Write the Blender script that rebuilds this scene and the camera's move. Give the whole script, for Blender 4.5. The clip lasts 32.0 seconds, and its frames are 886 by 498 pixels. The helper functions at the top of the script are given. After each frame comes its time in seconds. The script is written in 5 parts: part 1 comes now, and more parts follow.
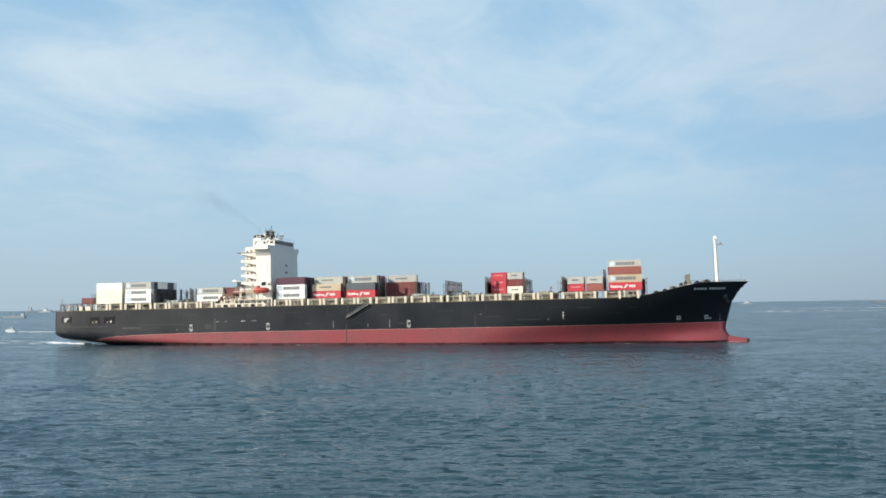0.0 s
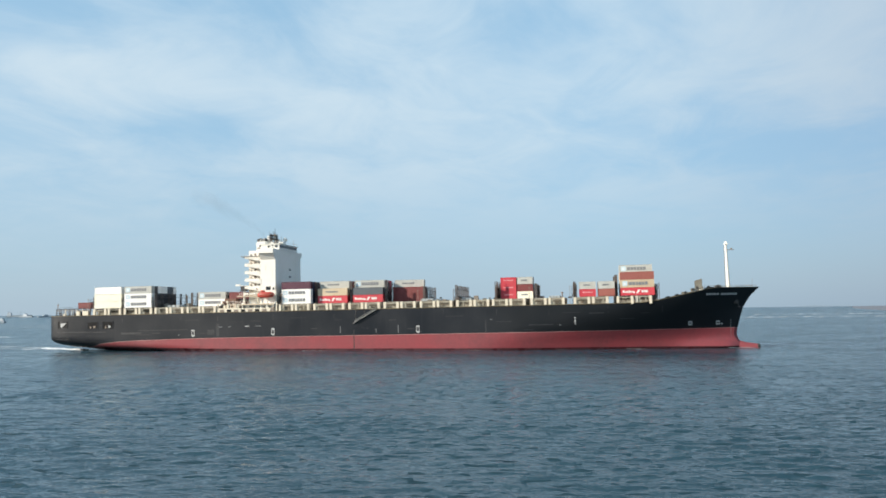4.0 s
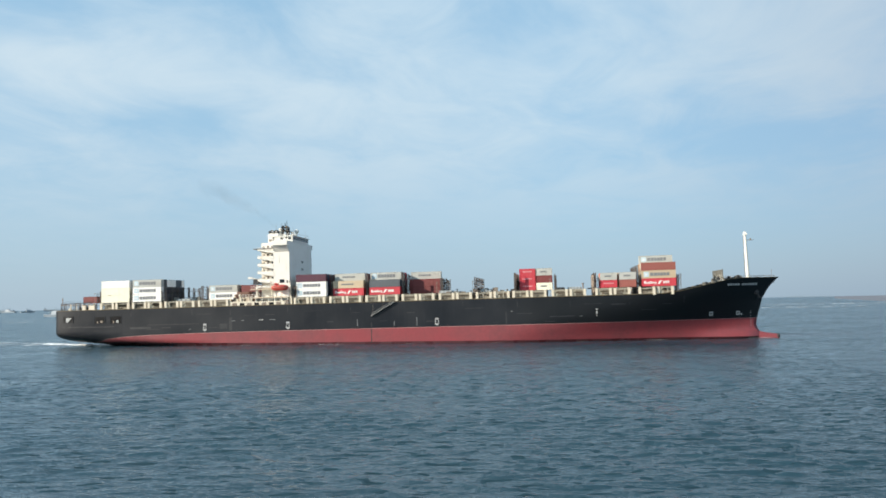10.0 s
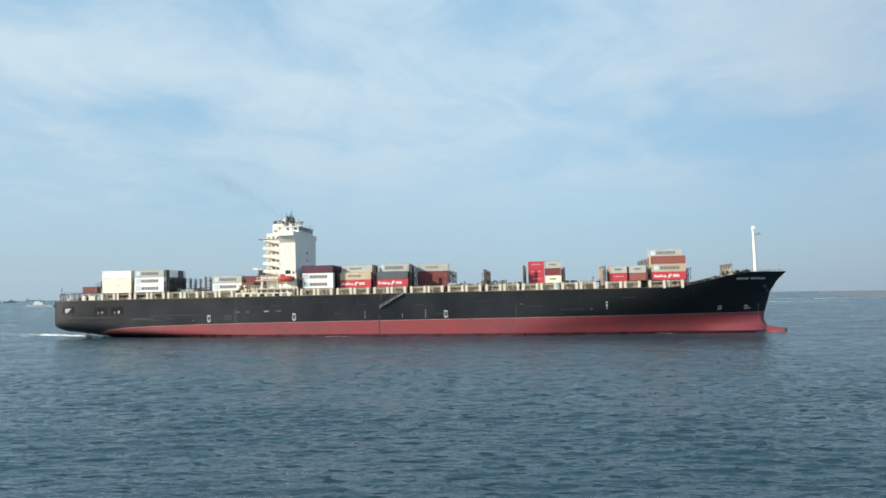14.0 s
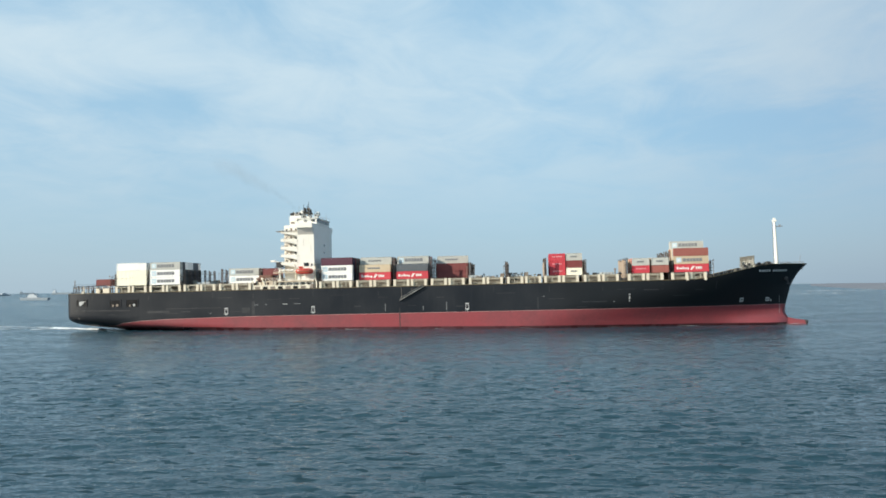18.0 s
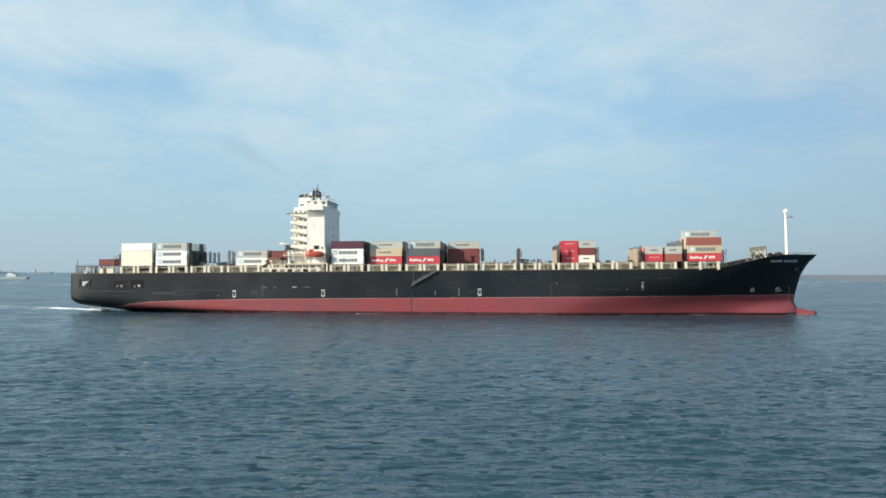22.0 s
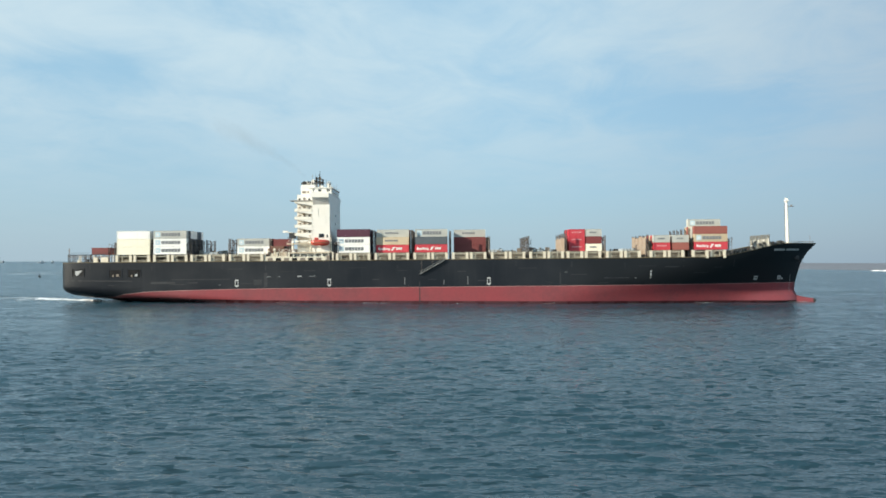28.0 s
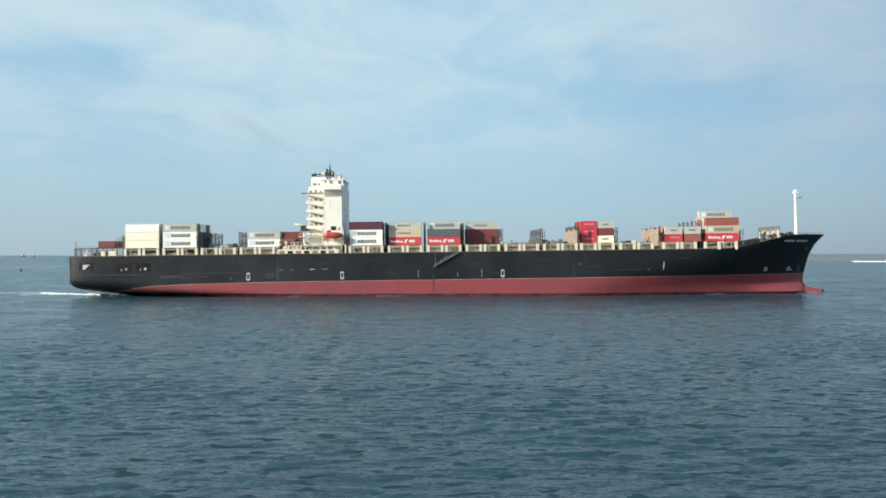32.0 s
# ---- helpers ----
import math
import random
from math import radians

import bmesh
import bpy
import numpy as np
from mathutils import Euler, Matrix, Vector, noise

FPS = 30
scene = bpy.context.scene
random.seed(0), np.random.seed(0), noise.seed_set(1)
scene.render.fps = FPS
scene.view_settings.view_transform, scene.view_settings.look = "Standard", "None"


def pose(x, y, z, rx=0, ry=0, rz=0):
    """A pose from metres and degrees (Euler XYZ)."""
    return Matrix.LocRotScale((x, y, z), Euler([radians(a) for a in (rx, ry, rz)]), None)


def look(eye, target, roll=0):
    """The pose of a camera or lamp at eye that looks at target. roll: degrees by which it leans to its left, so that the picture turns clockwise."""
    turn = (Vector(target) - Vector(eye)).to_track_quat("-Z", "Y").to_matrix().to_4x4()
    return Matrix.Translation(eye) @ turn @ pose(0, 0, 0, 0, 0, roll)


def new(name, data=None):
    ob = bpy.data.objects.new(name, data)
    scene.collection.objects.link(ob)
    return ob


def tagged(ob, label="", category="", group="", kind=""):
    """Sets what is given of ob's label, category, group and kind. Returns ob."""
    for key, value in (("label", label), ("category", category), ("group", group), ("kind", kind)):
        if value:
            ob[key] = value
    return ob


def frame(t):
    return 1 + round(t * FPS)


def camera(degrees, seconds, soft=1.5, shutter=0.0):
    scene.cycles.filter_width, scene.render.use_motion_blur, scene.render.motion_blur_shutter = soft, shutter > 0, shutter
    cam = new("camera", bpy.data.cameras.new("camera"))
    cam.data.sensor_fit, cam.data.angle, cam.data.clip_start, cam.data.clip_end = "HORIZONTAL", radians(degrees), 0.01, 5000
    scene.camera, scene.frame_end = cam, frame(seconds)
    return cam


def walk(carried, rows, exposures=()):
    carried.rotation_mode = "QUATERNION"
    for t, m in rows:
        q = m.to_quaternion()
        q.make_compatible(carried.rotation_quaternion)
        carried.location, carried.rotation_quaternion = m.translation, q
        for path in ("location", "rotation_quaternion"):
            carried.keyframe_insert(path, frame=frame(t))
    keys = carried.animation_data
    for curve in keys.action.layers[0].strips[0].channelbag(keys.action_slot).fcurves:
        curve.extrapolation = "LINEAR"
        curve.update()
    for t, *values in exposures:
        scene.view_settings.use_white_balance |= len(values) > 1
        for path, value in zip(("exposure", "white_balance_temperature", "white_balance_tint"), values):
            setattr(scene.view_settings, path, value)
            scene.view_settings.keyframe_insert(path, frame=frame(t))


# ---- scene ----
# ---- camera and the paths ----
cam = camera(58.24, 32.0, soft=1.7)
EYE = 14.73
CAM_ROWS = [
    (0, -7.252, 4.065, -0.731), (0.5, -7.137, 4.313, -0.710), (1, -6.716, 4.786, -0.878), (1.5, -6.220, 4.959, -0.881),
    (2, -6.392, 4.851, -0.757), (2.5, -6.424, 4.645, -0.900), (3, -6.228, 4.791, -0.891), (3.5, -6.222, 4.631, -0.748),
    (5.5, -5.723, 4.170, -0.395), (6, -5.517, 4.164, -0.513), (6.5, -5.436, 4.196, -0.569), (7, -5.647, 4.098, -0.490),
    (7.5, -5.979, 4.058, -0.519), (8, -5.845, 4.312, -0.672), (8.5, -5.809, 3.726, -1.378), (9, -5.743, 3.564, -1.271),
    (9.5, -5.529, 3.855, -1.166), (10, -5.114, 3.896, -1.015), (10.5, -4.801, 3.584, -0.989), (11, -4.915, 3.431, -0.933),
    (11.5, -5.126, 3.537, -0.863), (12, -4.999, 3.563, -0.810), (12.5, -4.777, 3.599, -0.710), (13, -4.496, 3.456, -0.733),
    (13.5, -4.344, 3.346, -0.702), (14, -4.118, 3.351, -0.684), (14.5, -3.901, 3.157, -0.623), (16.5, -3.816, 2.676, -0.595),
    (17, -4.028, 2.659, -0.644), (17.5, -3.730, 2.896, -0.613), (18, -3.767, 2.825, -0.720), (18.5, -3.608, 2.691, -0.661),
    (19, -3.322, 2.268, -0.898), (19.5, -3.112, 2.117, -0.828), (20, -3.094, 1.929, -0.366), (20.5, -2.886, 1.999, -0.081),
    (21, -2.894, 2.060, 0.061), (21.5, -2.763, 1.824, 0.182), (22, -2.603, 1.773, 0.183), (22.5, -2.100, 1.851, 0.204),
    (23, -1.819, 1.634, 0.058), (23.5, -1.547, 1.593, 0.085), (24, -1.334, 1.398, 0.172), (24.5, -1.031, 1.311, 0.212),
    (25, -0.825, 1.311, 0.202), (25.5, -0.714, 1.249, 0.173), (27.5, 0.124, 0.972, -0.053), (28, 0.144, 0.954, 0.103),
    (28.5, 0.165, 0.875, 0.138), (29, 0.678, 0.686, 0.206), (29.5, 1.114, 0.062, 0.174), (30, 1.341, 0.082, 0.078),
    (30.5, 1.312, 0.117, -0.007), (31, 1.285, 0.129, -0.020), (31.5, 1.253, 0.222, -0.099), (32, 1.211, 0.409, -0.106),
]
# seconds, place of the ship's origin, heading; she trims a little by the stern
SHIP_ROWS = [
    (0, -45.28, 323.05, 4.800),
    (4, -35.30, 320.19, 4.200),
    (8, -26.80, 318.26, 3.600),
    (12, -18.38, 316.66, 3.000),
    (16, -9.18, 315.06, 2.400),
    (20, 1.14, 313.31, 1.800),
    (24, 12.38, 311.47, 1.200),
    (28, 23.77, 309.73, 0.600),
    (32, 34.01, 308.43, 0.000),
]
TRIM = 0.62


def cam_pose(yaw, pitch, roll):
    return pose(0, 0, EYE, 90, 0, -yaw) @ pose(0, 0, 0, pitch, 0, 0) @ pose(0, 0, 0, 0, 0, roll)


walk(cam, [(t, cam_pose(a, b, c)) for t, a, b, c in CAM_ROWS], exposures=[(0.0, 0.35, 6550, 11), (11.0, 0.35, 6550, 10.5), (24.0, 0.35, 6550, 7), (32.0, 0.35, 6600, 6.5)])

# ---- world and sun ----
SUN_TO = Vector((-0.83, -0.44, 0.37)).normalized()
world = bpy.data.worlds.new("sky_world")
scene.world = world
world.use_nodes = True
wn, wl = world.node_tree.nodes, world.node_tree.links
wn.clear()
w_out = wn.new("ShaderNodeOutputWorld")
w_bg = wn.new("ShaderNodeBackground")
w_sky = wn.new("ShaderNodeTexSky")
w_sky.sky_type = "NISHITA"
w_sky.sun_disc = False
w_sky.sun_elevation = math.asin(SUN_TO.z)
w_sky.sun_rotation = math.atan2(SUN_TO.x, SUN_TO.y)
w_sky.air_density, w_sky.dust_density, w_sky.ozone_density = 1.0, 0.6, 1.5
w_bg.inputs["Strength"].default_value = 0.14
w_geo = wn.new("ShaderNodeTexCoord")
w_sep = wn.new("ShaderNodeSeparateXYZ")
wl.new(w_geo.outputs["Generated"], w_sep.inputs[0])


def wmath(op, a, b=None, c=None, clamp=False):
    n = wn.new("ShaderNodeMath")
    n.operation = op
    n.use_clamp = clamp
    for k, v in enumerate((a, b, c)):
        if v is None:
            continue
        if isinstance(v, (int, float)):
            n.inputs[k].default_value = v
        else:
            wl.new(v, n.inputs[k])
    return n.outputs[0]


up = wmath("MAXIMUM", w_sep.outputs[2], 0.0)
lift = wmath("ADD", up, 0.10)
cx = wmath("DIVIDE", w_sep.outputs[0], lift)
cy = wmath("DIVIDE", w_sep.outputs[1], lift)
w_comb = wn.new("ShaderNodeCombineXYZ")
wl.new(cx, w_comb.inputs[0])
wl.new(cy, w_comb.inputs[1])


def wnoise(scale, detail, rough, sx=1.0, sy=1.0, at=(0, 0, 0), warp=0.0):
    m = wn.new("ShaderNodeMapping")
    m.inputs["Scale"].default_value = (sx, sy, 1)
    m.inputs["Location"].default_value = at
    wl.new(w_comb.outputs[0], m.inputs["Vector"])
    n = wn.new("ShaderNodeTexNoise")
    n.inputs["Scale"].default_value = scale
    n.inputs["Detail"].default_value = detail
    n.inputs["Roughness"].default_value = rough
    n.inputs["Distortion"].default_value = warp
    wl.new(m.outputs[0], n.inputs["Vector"])
    return n.outputs["Fac"]


big = wnoise(0.55, 6.0, 0.55, 1.0, 0.8, (3.1, 1.7, 0), 0.35)
fine = wnoise(2.6, 7.0, 0.62, 1.0, 0.7, (0.4, 5.2, 0), 0.6)
cloud = wmath("ADD", wmath("MULTIPLY", big, 0.6), wmath("MULTIPLY", fine, 0.4))
bearing = wmath("ARCTAN2", w_sep.outputs[0], w_sep.outputs[1])
rise = wmath("ARCSINE", w_sep.outputs[2])


def patch(b, e, wb, we, amount):
    """A thicker or thinner stretch of the cloud sheet round a bearing and an elevation."""
    p = wmath("POWER", wmath("DIVIDE", wmath("SUBTRACT", bearing, radians(b)), radians(wb)), 2.0)
    q = wmath("POWER", wmath("DIVIDE", wmath("SUBTRACT", rise, radians(e)), radians(we)), 2.0)
    return wmath("MULTIPLY", wmath("POWER", 2.718, wmath("MULTIPLY", wmath("ADD", p, q), -1.0)), amount)


sheet = wmath("MULTIPLY_ADD", wmath("SUBTRACT", cloud, 0.5), 3.2, 0.52)
for args in ((-22.7, 12.4, 6.0, 1.5, -0.5), (-19, 22.8, 5.0, 2.4, -0.35), (-36, 22.5, 3.5, 2.6, -0.45), (0.5, 19.8, 4.5, 1.8, -0.25), (18, 10.6, 10, 1.5, -0.3), (-28, 16.0, 9.0, 1.9, 0.35), (13, 16.0, 10, 3.4, 0.14), (-13, 8.8, 9.0, 1.5, 0.2)):
    sheet = wmath("ADD", sheet, patch(*args))
cover = wn.new("ShaderNodeMapRange")
cover.interpolation_type = "SMOOTHSTEP"
cover.inputs["From Min"].default_value = -0.05
cover.inputs["From Max"].default_value = 1.0
cover.inputs["To Min"].default_value = 0.12
wl.new(sheet, cover.inputs["Value"])
thin = wn.new("ShaderNodeMapRange")
thin.interpolation_type = "SMOOTHSTEP"
thin.inputs["From Min"].default_value = 0.02
thin.inputs["From Max"].default_value = 0.22
thin.inputs["To Min"].default_value = 0.15
wl.new(up, thin.inputs["Value"])
w_mix = wn.new("ShaderNodeMix")
w_mix.data_type = "RGBA"
wl.new(wmath("MULTIPLY", wmath("MULTIPLY", cover.outputs[0], thin.outputs[0]), 0.92), w_mix.inputs["Factor"])
w_blue = wn.new("ShaderNodeMix")
w_blue.data_type = "RGBA"
w_blue.inputs["Factor"].default_value = 0.72
wl.new(w_sky.outputs[0], w_blue.inputs["A"])
w_blue.inputs["B"].default_value = (1.6, 3.2, 4.6, 1)
wl.new(w_blue.outputs["Result"], w_mix.inputs["A"])
w_mix.inputs["B"].default_value = (3.5, 4.4, 5.0, 1)
# pale haze that thickens towards the horizon
haze = wmath("MULTIPLY", wmath("POWER", 2.718, wmath("MULTIPLY", up, -9.0)), 0.92)
w_haze = wn.new("ShaderNodeMix")
w_haze.data_type = "RGBA"
wl.new(haze, w_haze.inputs["Factor"])
wl.new(w_mix.outputs["Result"], w_haze.inputs["A"])
w_haze.inputs["B"].default_value = (2.2, 2.92, 3.5, 1)
# the air is duller away from the sun
dull = wn.new("ShaderNodeMapRange")
dull.interpolation_type = "SMOOTHSTEP"
dull.inputs["From Min"].default_value = 0.5
dull.inputs["From Max"].default_value = 0.96
away = wmath("COSINE", wmath("SUBTRACT", bearing, radians(62)))
wl.new(away, dull.inputs["Value"])
w_dull = wn.new("ShaderNodeMix")
w_dull.data_type = "RGBA"
w_dull.blend_type = "MULTIPLY"
wl.new(dull.outputs[0], w_dull.inputs["Factor"])
wl.new(w_haze.outputs["Result"], w_dull.inputs["A"])
w_dull.inputs["B"].default_value = (0.78, 0.765, 0.80, 1)
deep = wn.new("ShaderNodeMapRange")
deep.interpolation_type = "SMOOTHSTEP"
deep.inputs["From Min"].default_value = 0.80
wl.new(away, deep.inputs["Value"])
w_deep = wn.new("ShaderNodeMix")
w_deep.data_type = "RGBA"
w_deep.blend_type = "MULTIPLY"
wl.new(deep.outputs[0], w_deep.inputs["Factor"])
wl.new(w_dull.outputs["Result"], w_deep.inputs["A"])
w_deep.inputs["B"].default_value = (0.80, 0.82, 0.86, 1)
# and a little warmer and brighter on the sun's side
glow = wn.new("ShaderNodeMapRange")
glow.interpolation_type = "SMOOTHSTEP"
glow.inputs["From Min"].default_value = -0.6
glow.inputs["From Max"].default_value = 0.2
wl.new(wmath("COSINE", wmath("ADD", bearing, radians(118))), glow.inputs["Value"])
w_glow = wn.new("ShaderNodeMix")
w_glow.data_type = "RGBA"
w_glow.blend_type = "MULTIPLY"
wl.new(glow.outputs[0], w_glow.inputs["Factor"])
wl.new(w_deep.outputs["Result"], w_glow.inputs["A"])
w_glow.inputs["B"].default_value = (1.055, 1.02, 1.0, 1)
wl.new(w_glow.outputs["Result"], w_bg.inputs["Color"])
wl.new(w_bg.outputs[0], w_out.inputs[0])

sun = bpy.data.lights.new("sun", "SUN")
sun.energy, sun.angle, sun.color = 5.2, radians(0.6), (1.0, 0.91, 0.77)
sun_ob = new("sun", sun)
sun_ob.matrix_world = look(SUN_TO * 100, (0, 0, 0))


# ---- materials ----
def mat(name, base, rough=0.6, metal=0.0, vary=0.25, dirt=None, scale=0.25, fine=6.0, bump=0.1, streak=0.0, rand=0.0, gloss=0.5):
    """A painted or weathered surface: broad stains, fine grain, relief, vertical streaks, a change from thing to thing."""
    m = bpy.data.materials.new(name)
    m.use_nodes = True
    nt = m.node_tree
    b = nt.nodes["Principled BSDF"]
    b.inputs["Metallic"].default_value = metal
    b.inputs["Specular IOR Level"].default_value = gloss
    tc = nt.nodes.new("ShaderNodeTexCoord")
    def noise_node(s, d, r, stretch=(1, 1, 1)):
        mp = nt.nodes.new("ShaderNodeMapping")
        mp.inputs["Scale"].default_value = stretch
        nt.links.new(tc.outputs["Object"], mp.inputs[0])
        n = nt.nodes.new("ShaderNodeTexNoise")
        n.inputs["Scale"].default_value, n.inputs["Detail"].default_value, n.inputs["Roughness"].default_value = s, d, r
        nt.links.new(mp.outputs[0], n.inputs["Vector"])
        return n.outputs["Fac"]
    def mix(fac, a, c):
        x = nt.nodes.new("ShaderNodeMix")
        x.data_type = "RGBA"
        for s, v in (("Factor", fac), ("A", a), ("B", c)):
            if hasattr(v, "node"):
                nt.links.new(v, x.inputs[s])
            else:
                x.inputs[s].default_value = v
        return x.outputs["Result"]
    def rng(v, lo, hi, a, c):
        r = nt.nodes.new("ShaderNodeMapRange")
        for s, q in zip(("From Min", "From Max", "To Min", "To Max"), (lo, hi, a, c)):
            r.inputs[s].default_value = q
        nt.links.new(v, r.inputs["Value"])
        return r.outputs[0]
    col = (*base, 1)
    dk = dirt or tuple(k * 0.45 for k in base)
    n1, n2 = noise_node(scale, 5, 0.6), noise_node(fine, 4, 0.6)
    c = mix(rng(n1, 0.42, 0.75, 0, vary), col, (*dk, 1))
    if streak:
        n3 = noise_node(1.0, 4, 0.65, (0.9, 0.9, 0.06))
        c = mix(rng(n3, 0.55, 0.72, 0, streak), c, (*dk, 1))
    c = mix(rng(n2, 0.4, 0.8, 0, vary * 0.5), c, (*[min(1, k * 1.25) for k in base], 1))
    if rand:
        oi = nt.nodes.new("ShaderNodeObjectInfo")
        hs = nt.nodes.new("ShaderNodeHueSaturation")
        nt.links.new(rng(oi.outputs["Random"], 0, 1, 1 - rand, 1 + rand), hs.inputs["Value"])
        nt.links.new(c, hs.inputs["Color"])
        c = hs.outputs[0]
    nt.links.new(c, b.inputs["Base Color"])
    nt.links.new(rng(n1, 0.3, 0.7, max(0.05, rough - 0.12), min(1, rough + 0.12)), b.inputs["Roughness"])
    if bump:
        bp = nt.nodes.new("ShaderNodeBump")
        bp.inputs["Strength"].default_value, bp.inputs["Distance"].default_value = bump, 0.03
        nt.links.new(n2, bp.inputs["Height"])
        nt.links.new(bp.outputs[0], b.inputs["Normal"])
    return m


M_BLACK = mat("black_hull_paint", (0.010, 0.0125, 0.017), 0.45, vary=0.8, dirt=(0.026, 0.030, 0.036), scale=0.05, fine=1.2, bump=0.05, streak=0.35, gloss=0.28)
# the side turns to a deeper black between x 17 and x 34
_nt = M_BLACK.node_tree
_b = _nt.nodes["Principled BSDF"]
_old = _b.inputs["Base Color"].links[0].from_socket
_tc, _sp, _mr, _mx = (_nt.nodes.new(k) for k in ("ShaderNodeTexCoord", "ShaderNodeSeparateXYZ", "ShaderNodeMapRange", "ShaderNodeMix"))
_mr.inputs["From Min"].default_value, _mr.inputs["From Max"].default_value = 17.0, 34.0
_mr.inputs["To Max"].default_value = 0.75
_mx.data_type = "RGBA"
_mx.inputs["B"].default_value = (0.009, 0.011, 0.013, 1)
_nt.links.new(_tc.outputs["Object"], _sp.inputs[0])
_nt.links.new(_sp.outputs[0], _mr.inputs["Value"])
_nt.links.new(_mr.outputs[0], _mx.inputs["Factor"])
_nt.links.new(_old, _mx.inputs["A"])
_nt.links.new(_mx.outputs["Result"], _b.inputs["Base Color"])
M_RED = mat("red_antifouling", (0.25, 0.048, 0.056), 0.5, vary=0.75, dirt=(0.125, 0.045, 0.052), scale=0.07, fine=0.9, streak=0.35)
M_FOUL = mat("fouled_waterline_paint", (0.06, 0.017, 0.02), 0.3, vary=0.5, dirt=(0.05, 0.02, 0.022), scale=0.2, fine=1.5)
M_LINE = mat("worn_pale_line", (0.42, 0.25, 0.24), 0.7, vary=0.6, dirt=(0.10, 0.06, 0.06), scale=0.12, fine=1.0)
M_RUST = mat("rusty_deck_edge", (0.15, 0.115, 0.06), 0.8, vary=0.6, dirt=(0.03, 0.03, 0.03), scale=0.2, fine=1.0)
# near-black that stands in for the dark inside of openings
M_PAINTED_DARK = mat("painted_unlit_interior", (0.004, 0.004, 0.005), 0.9, bump=0)
M_WHITE = mat("white_ship_paint", (0.79, 0.77, 0.71), 0.5, vary=0.12, dirt=(0.55, 0.45, 0.33), scale=0.3, streak=0.12)
M_CREAM = mat("cream_ship_paint", (0.70, 0.65, 0.53), 0.6, vary=0.35, dirt=(0.33, 0.23, 0.14), scale=0.35, streak=0.3)
M_DECK = mat("brown_deck_paint", (0.16, 0.085, 0.06), 0.8, vary=0.4)
M_STEEL = mat("dull_grey_steel", (0.22, 0.19, 0.16), 0.65, 0.2, vary=0.4, dirt=(0.16, 0.08, 0.045))
M_ALLOY = mat("dull_aluminium", (0.26, 0.27, 0.27), 0.5, 0.5, vary=0.4, dirt=(0.12, 0.10, 0.08))
M_DARK = mat("dark_steel", (0.03, 0.03, 0.032), 0.6)
M_GLASS = mat("dark_window_glass", (0.02, 0.025, 0.03), 0.12, vary=0.1, bump=0)
M_ORANGE = mat("orange_lifeboat_plastic", (0.50, 0.065, 0.045), 0.4, vary=0.15)
M_MARK = mat("white_hull_marking", (0.45, 0.46, 0.46), 0.6, vary=0.5)
M_FAINT = mat("worn_hull_marking", (0.16, 0.17, 0.18), 0.6, vary=0.7, dirt=(0.03, 0.03, 0.035), scale=0.8)
M_SCUFF_KNUCKLE = mat("scuffed_or_knuckle_light_paint", (0.023, 0.026, 0.031), 0.6, vary=0.8, dirt=(0.013, 0.016, 0.02), scale=0.5)
M_SAND = mat("pale_mud", (0.16, 0.17, 0.195), 0.95, vary=0.3, scale=0.01, fine=0.2)
# the far coast glows: haze and daylight are put into one even emission
M_SHORE_GLOW = bpy.data.materials.new("glowing_haze_land")
M_SHORE_GLOW.use_nodes = True
_nt = M_SHORE_GLOW.node_tree
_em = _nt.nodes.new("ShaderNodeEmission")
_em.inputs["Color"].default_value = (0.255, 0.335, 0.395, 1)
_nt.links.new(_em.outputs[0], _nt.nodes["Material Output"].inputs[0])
# boat colours carry the distance haze: bluer, with less contrast
M_BOAT = mat("haze_tinted_grey_boat_paint", (0.25, 0.30, 0.34), 0.8, vary=0.3)
M_BOATW = mat("haze_tinted_white_boat_paint", (0.46, 0.51, 0.55), 0.7, vary=0.2)

BOX = {
    "white": mat("white_container_paint", (0.86, 0.86, 0.83), 0.5, vary=0.15, dirt=(0.45, 0.36, 0.27), streak=0.15, rand=0.05),
    "cream": mat("yellowish_reefer_paint", (0.86, 0.82, 0.67), 0.5, vary=0.15, dirt=(0.5, 0.4, 0.25), streak=0.12, rand=0.05),
    "grey": mat("light_grey_container_paint", (0.46, 0.47, 0.44), 0.55, vary=0.25, dirt=(0.26, 0.21, 0.16), streak=0.2, rand=0.08),
    "tan": mat("tan_container_paint", (0.52, 0.43, 0.30), 0.55, vary=0.25, dirt=(0.3, 0.18, 0.1), streak=0.2, rand=0.08),
    "red": mat("bright_red_container_paint", (0.53, 0.05, 0.07), 0.45, vary=0.2, dirt=(0.36, 0.05, 0.04), streak=0.12, rand=0.08),
    "maroon": mat("maroon_container_paint", (0.17, 0.035, 0.035), 0.55, vary=0.3, dirt=(0.09, 0.04, 0.03), streak=0.2, rand=0.1),
    "plum": mat("plum_container_paint", (0.085, 0.022, 0.045), 0.5, vary=0.3, streak=0.2, rand=0.1),
    "brown": mat("rust_brown_container_paint", (0.29, 0.092, 0.075), 0.6, vary=0.3, dirt=(0.2, 0.07, 0.04), streak=0.2, rand=0.1),
    "slate": mat("slate_grey_container_paint", (0.085, 0.10, 0.115), 0.5, vary=0.25, streak=0.15, rand=0.1),
    "navy": mat("navy_container_paint", (0.025, 0.035, 0.075), 0.5, vary=0.25, streak=0.15, rand=0.1),
    "dark": mat("dark_grey_container_paint", (0.05, 0.05, 0.055), 0.55, vary=0.3, streak=0.15, rand=0.1),
}
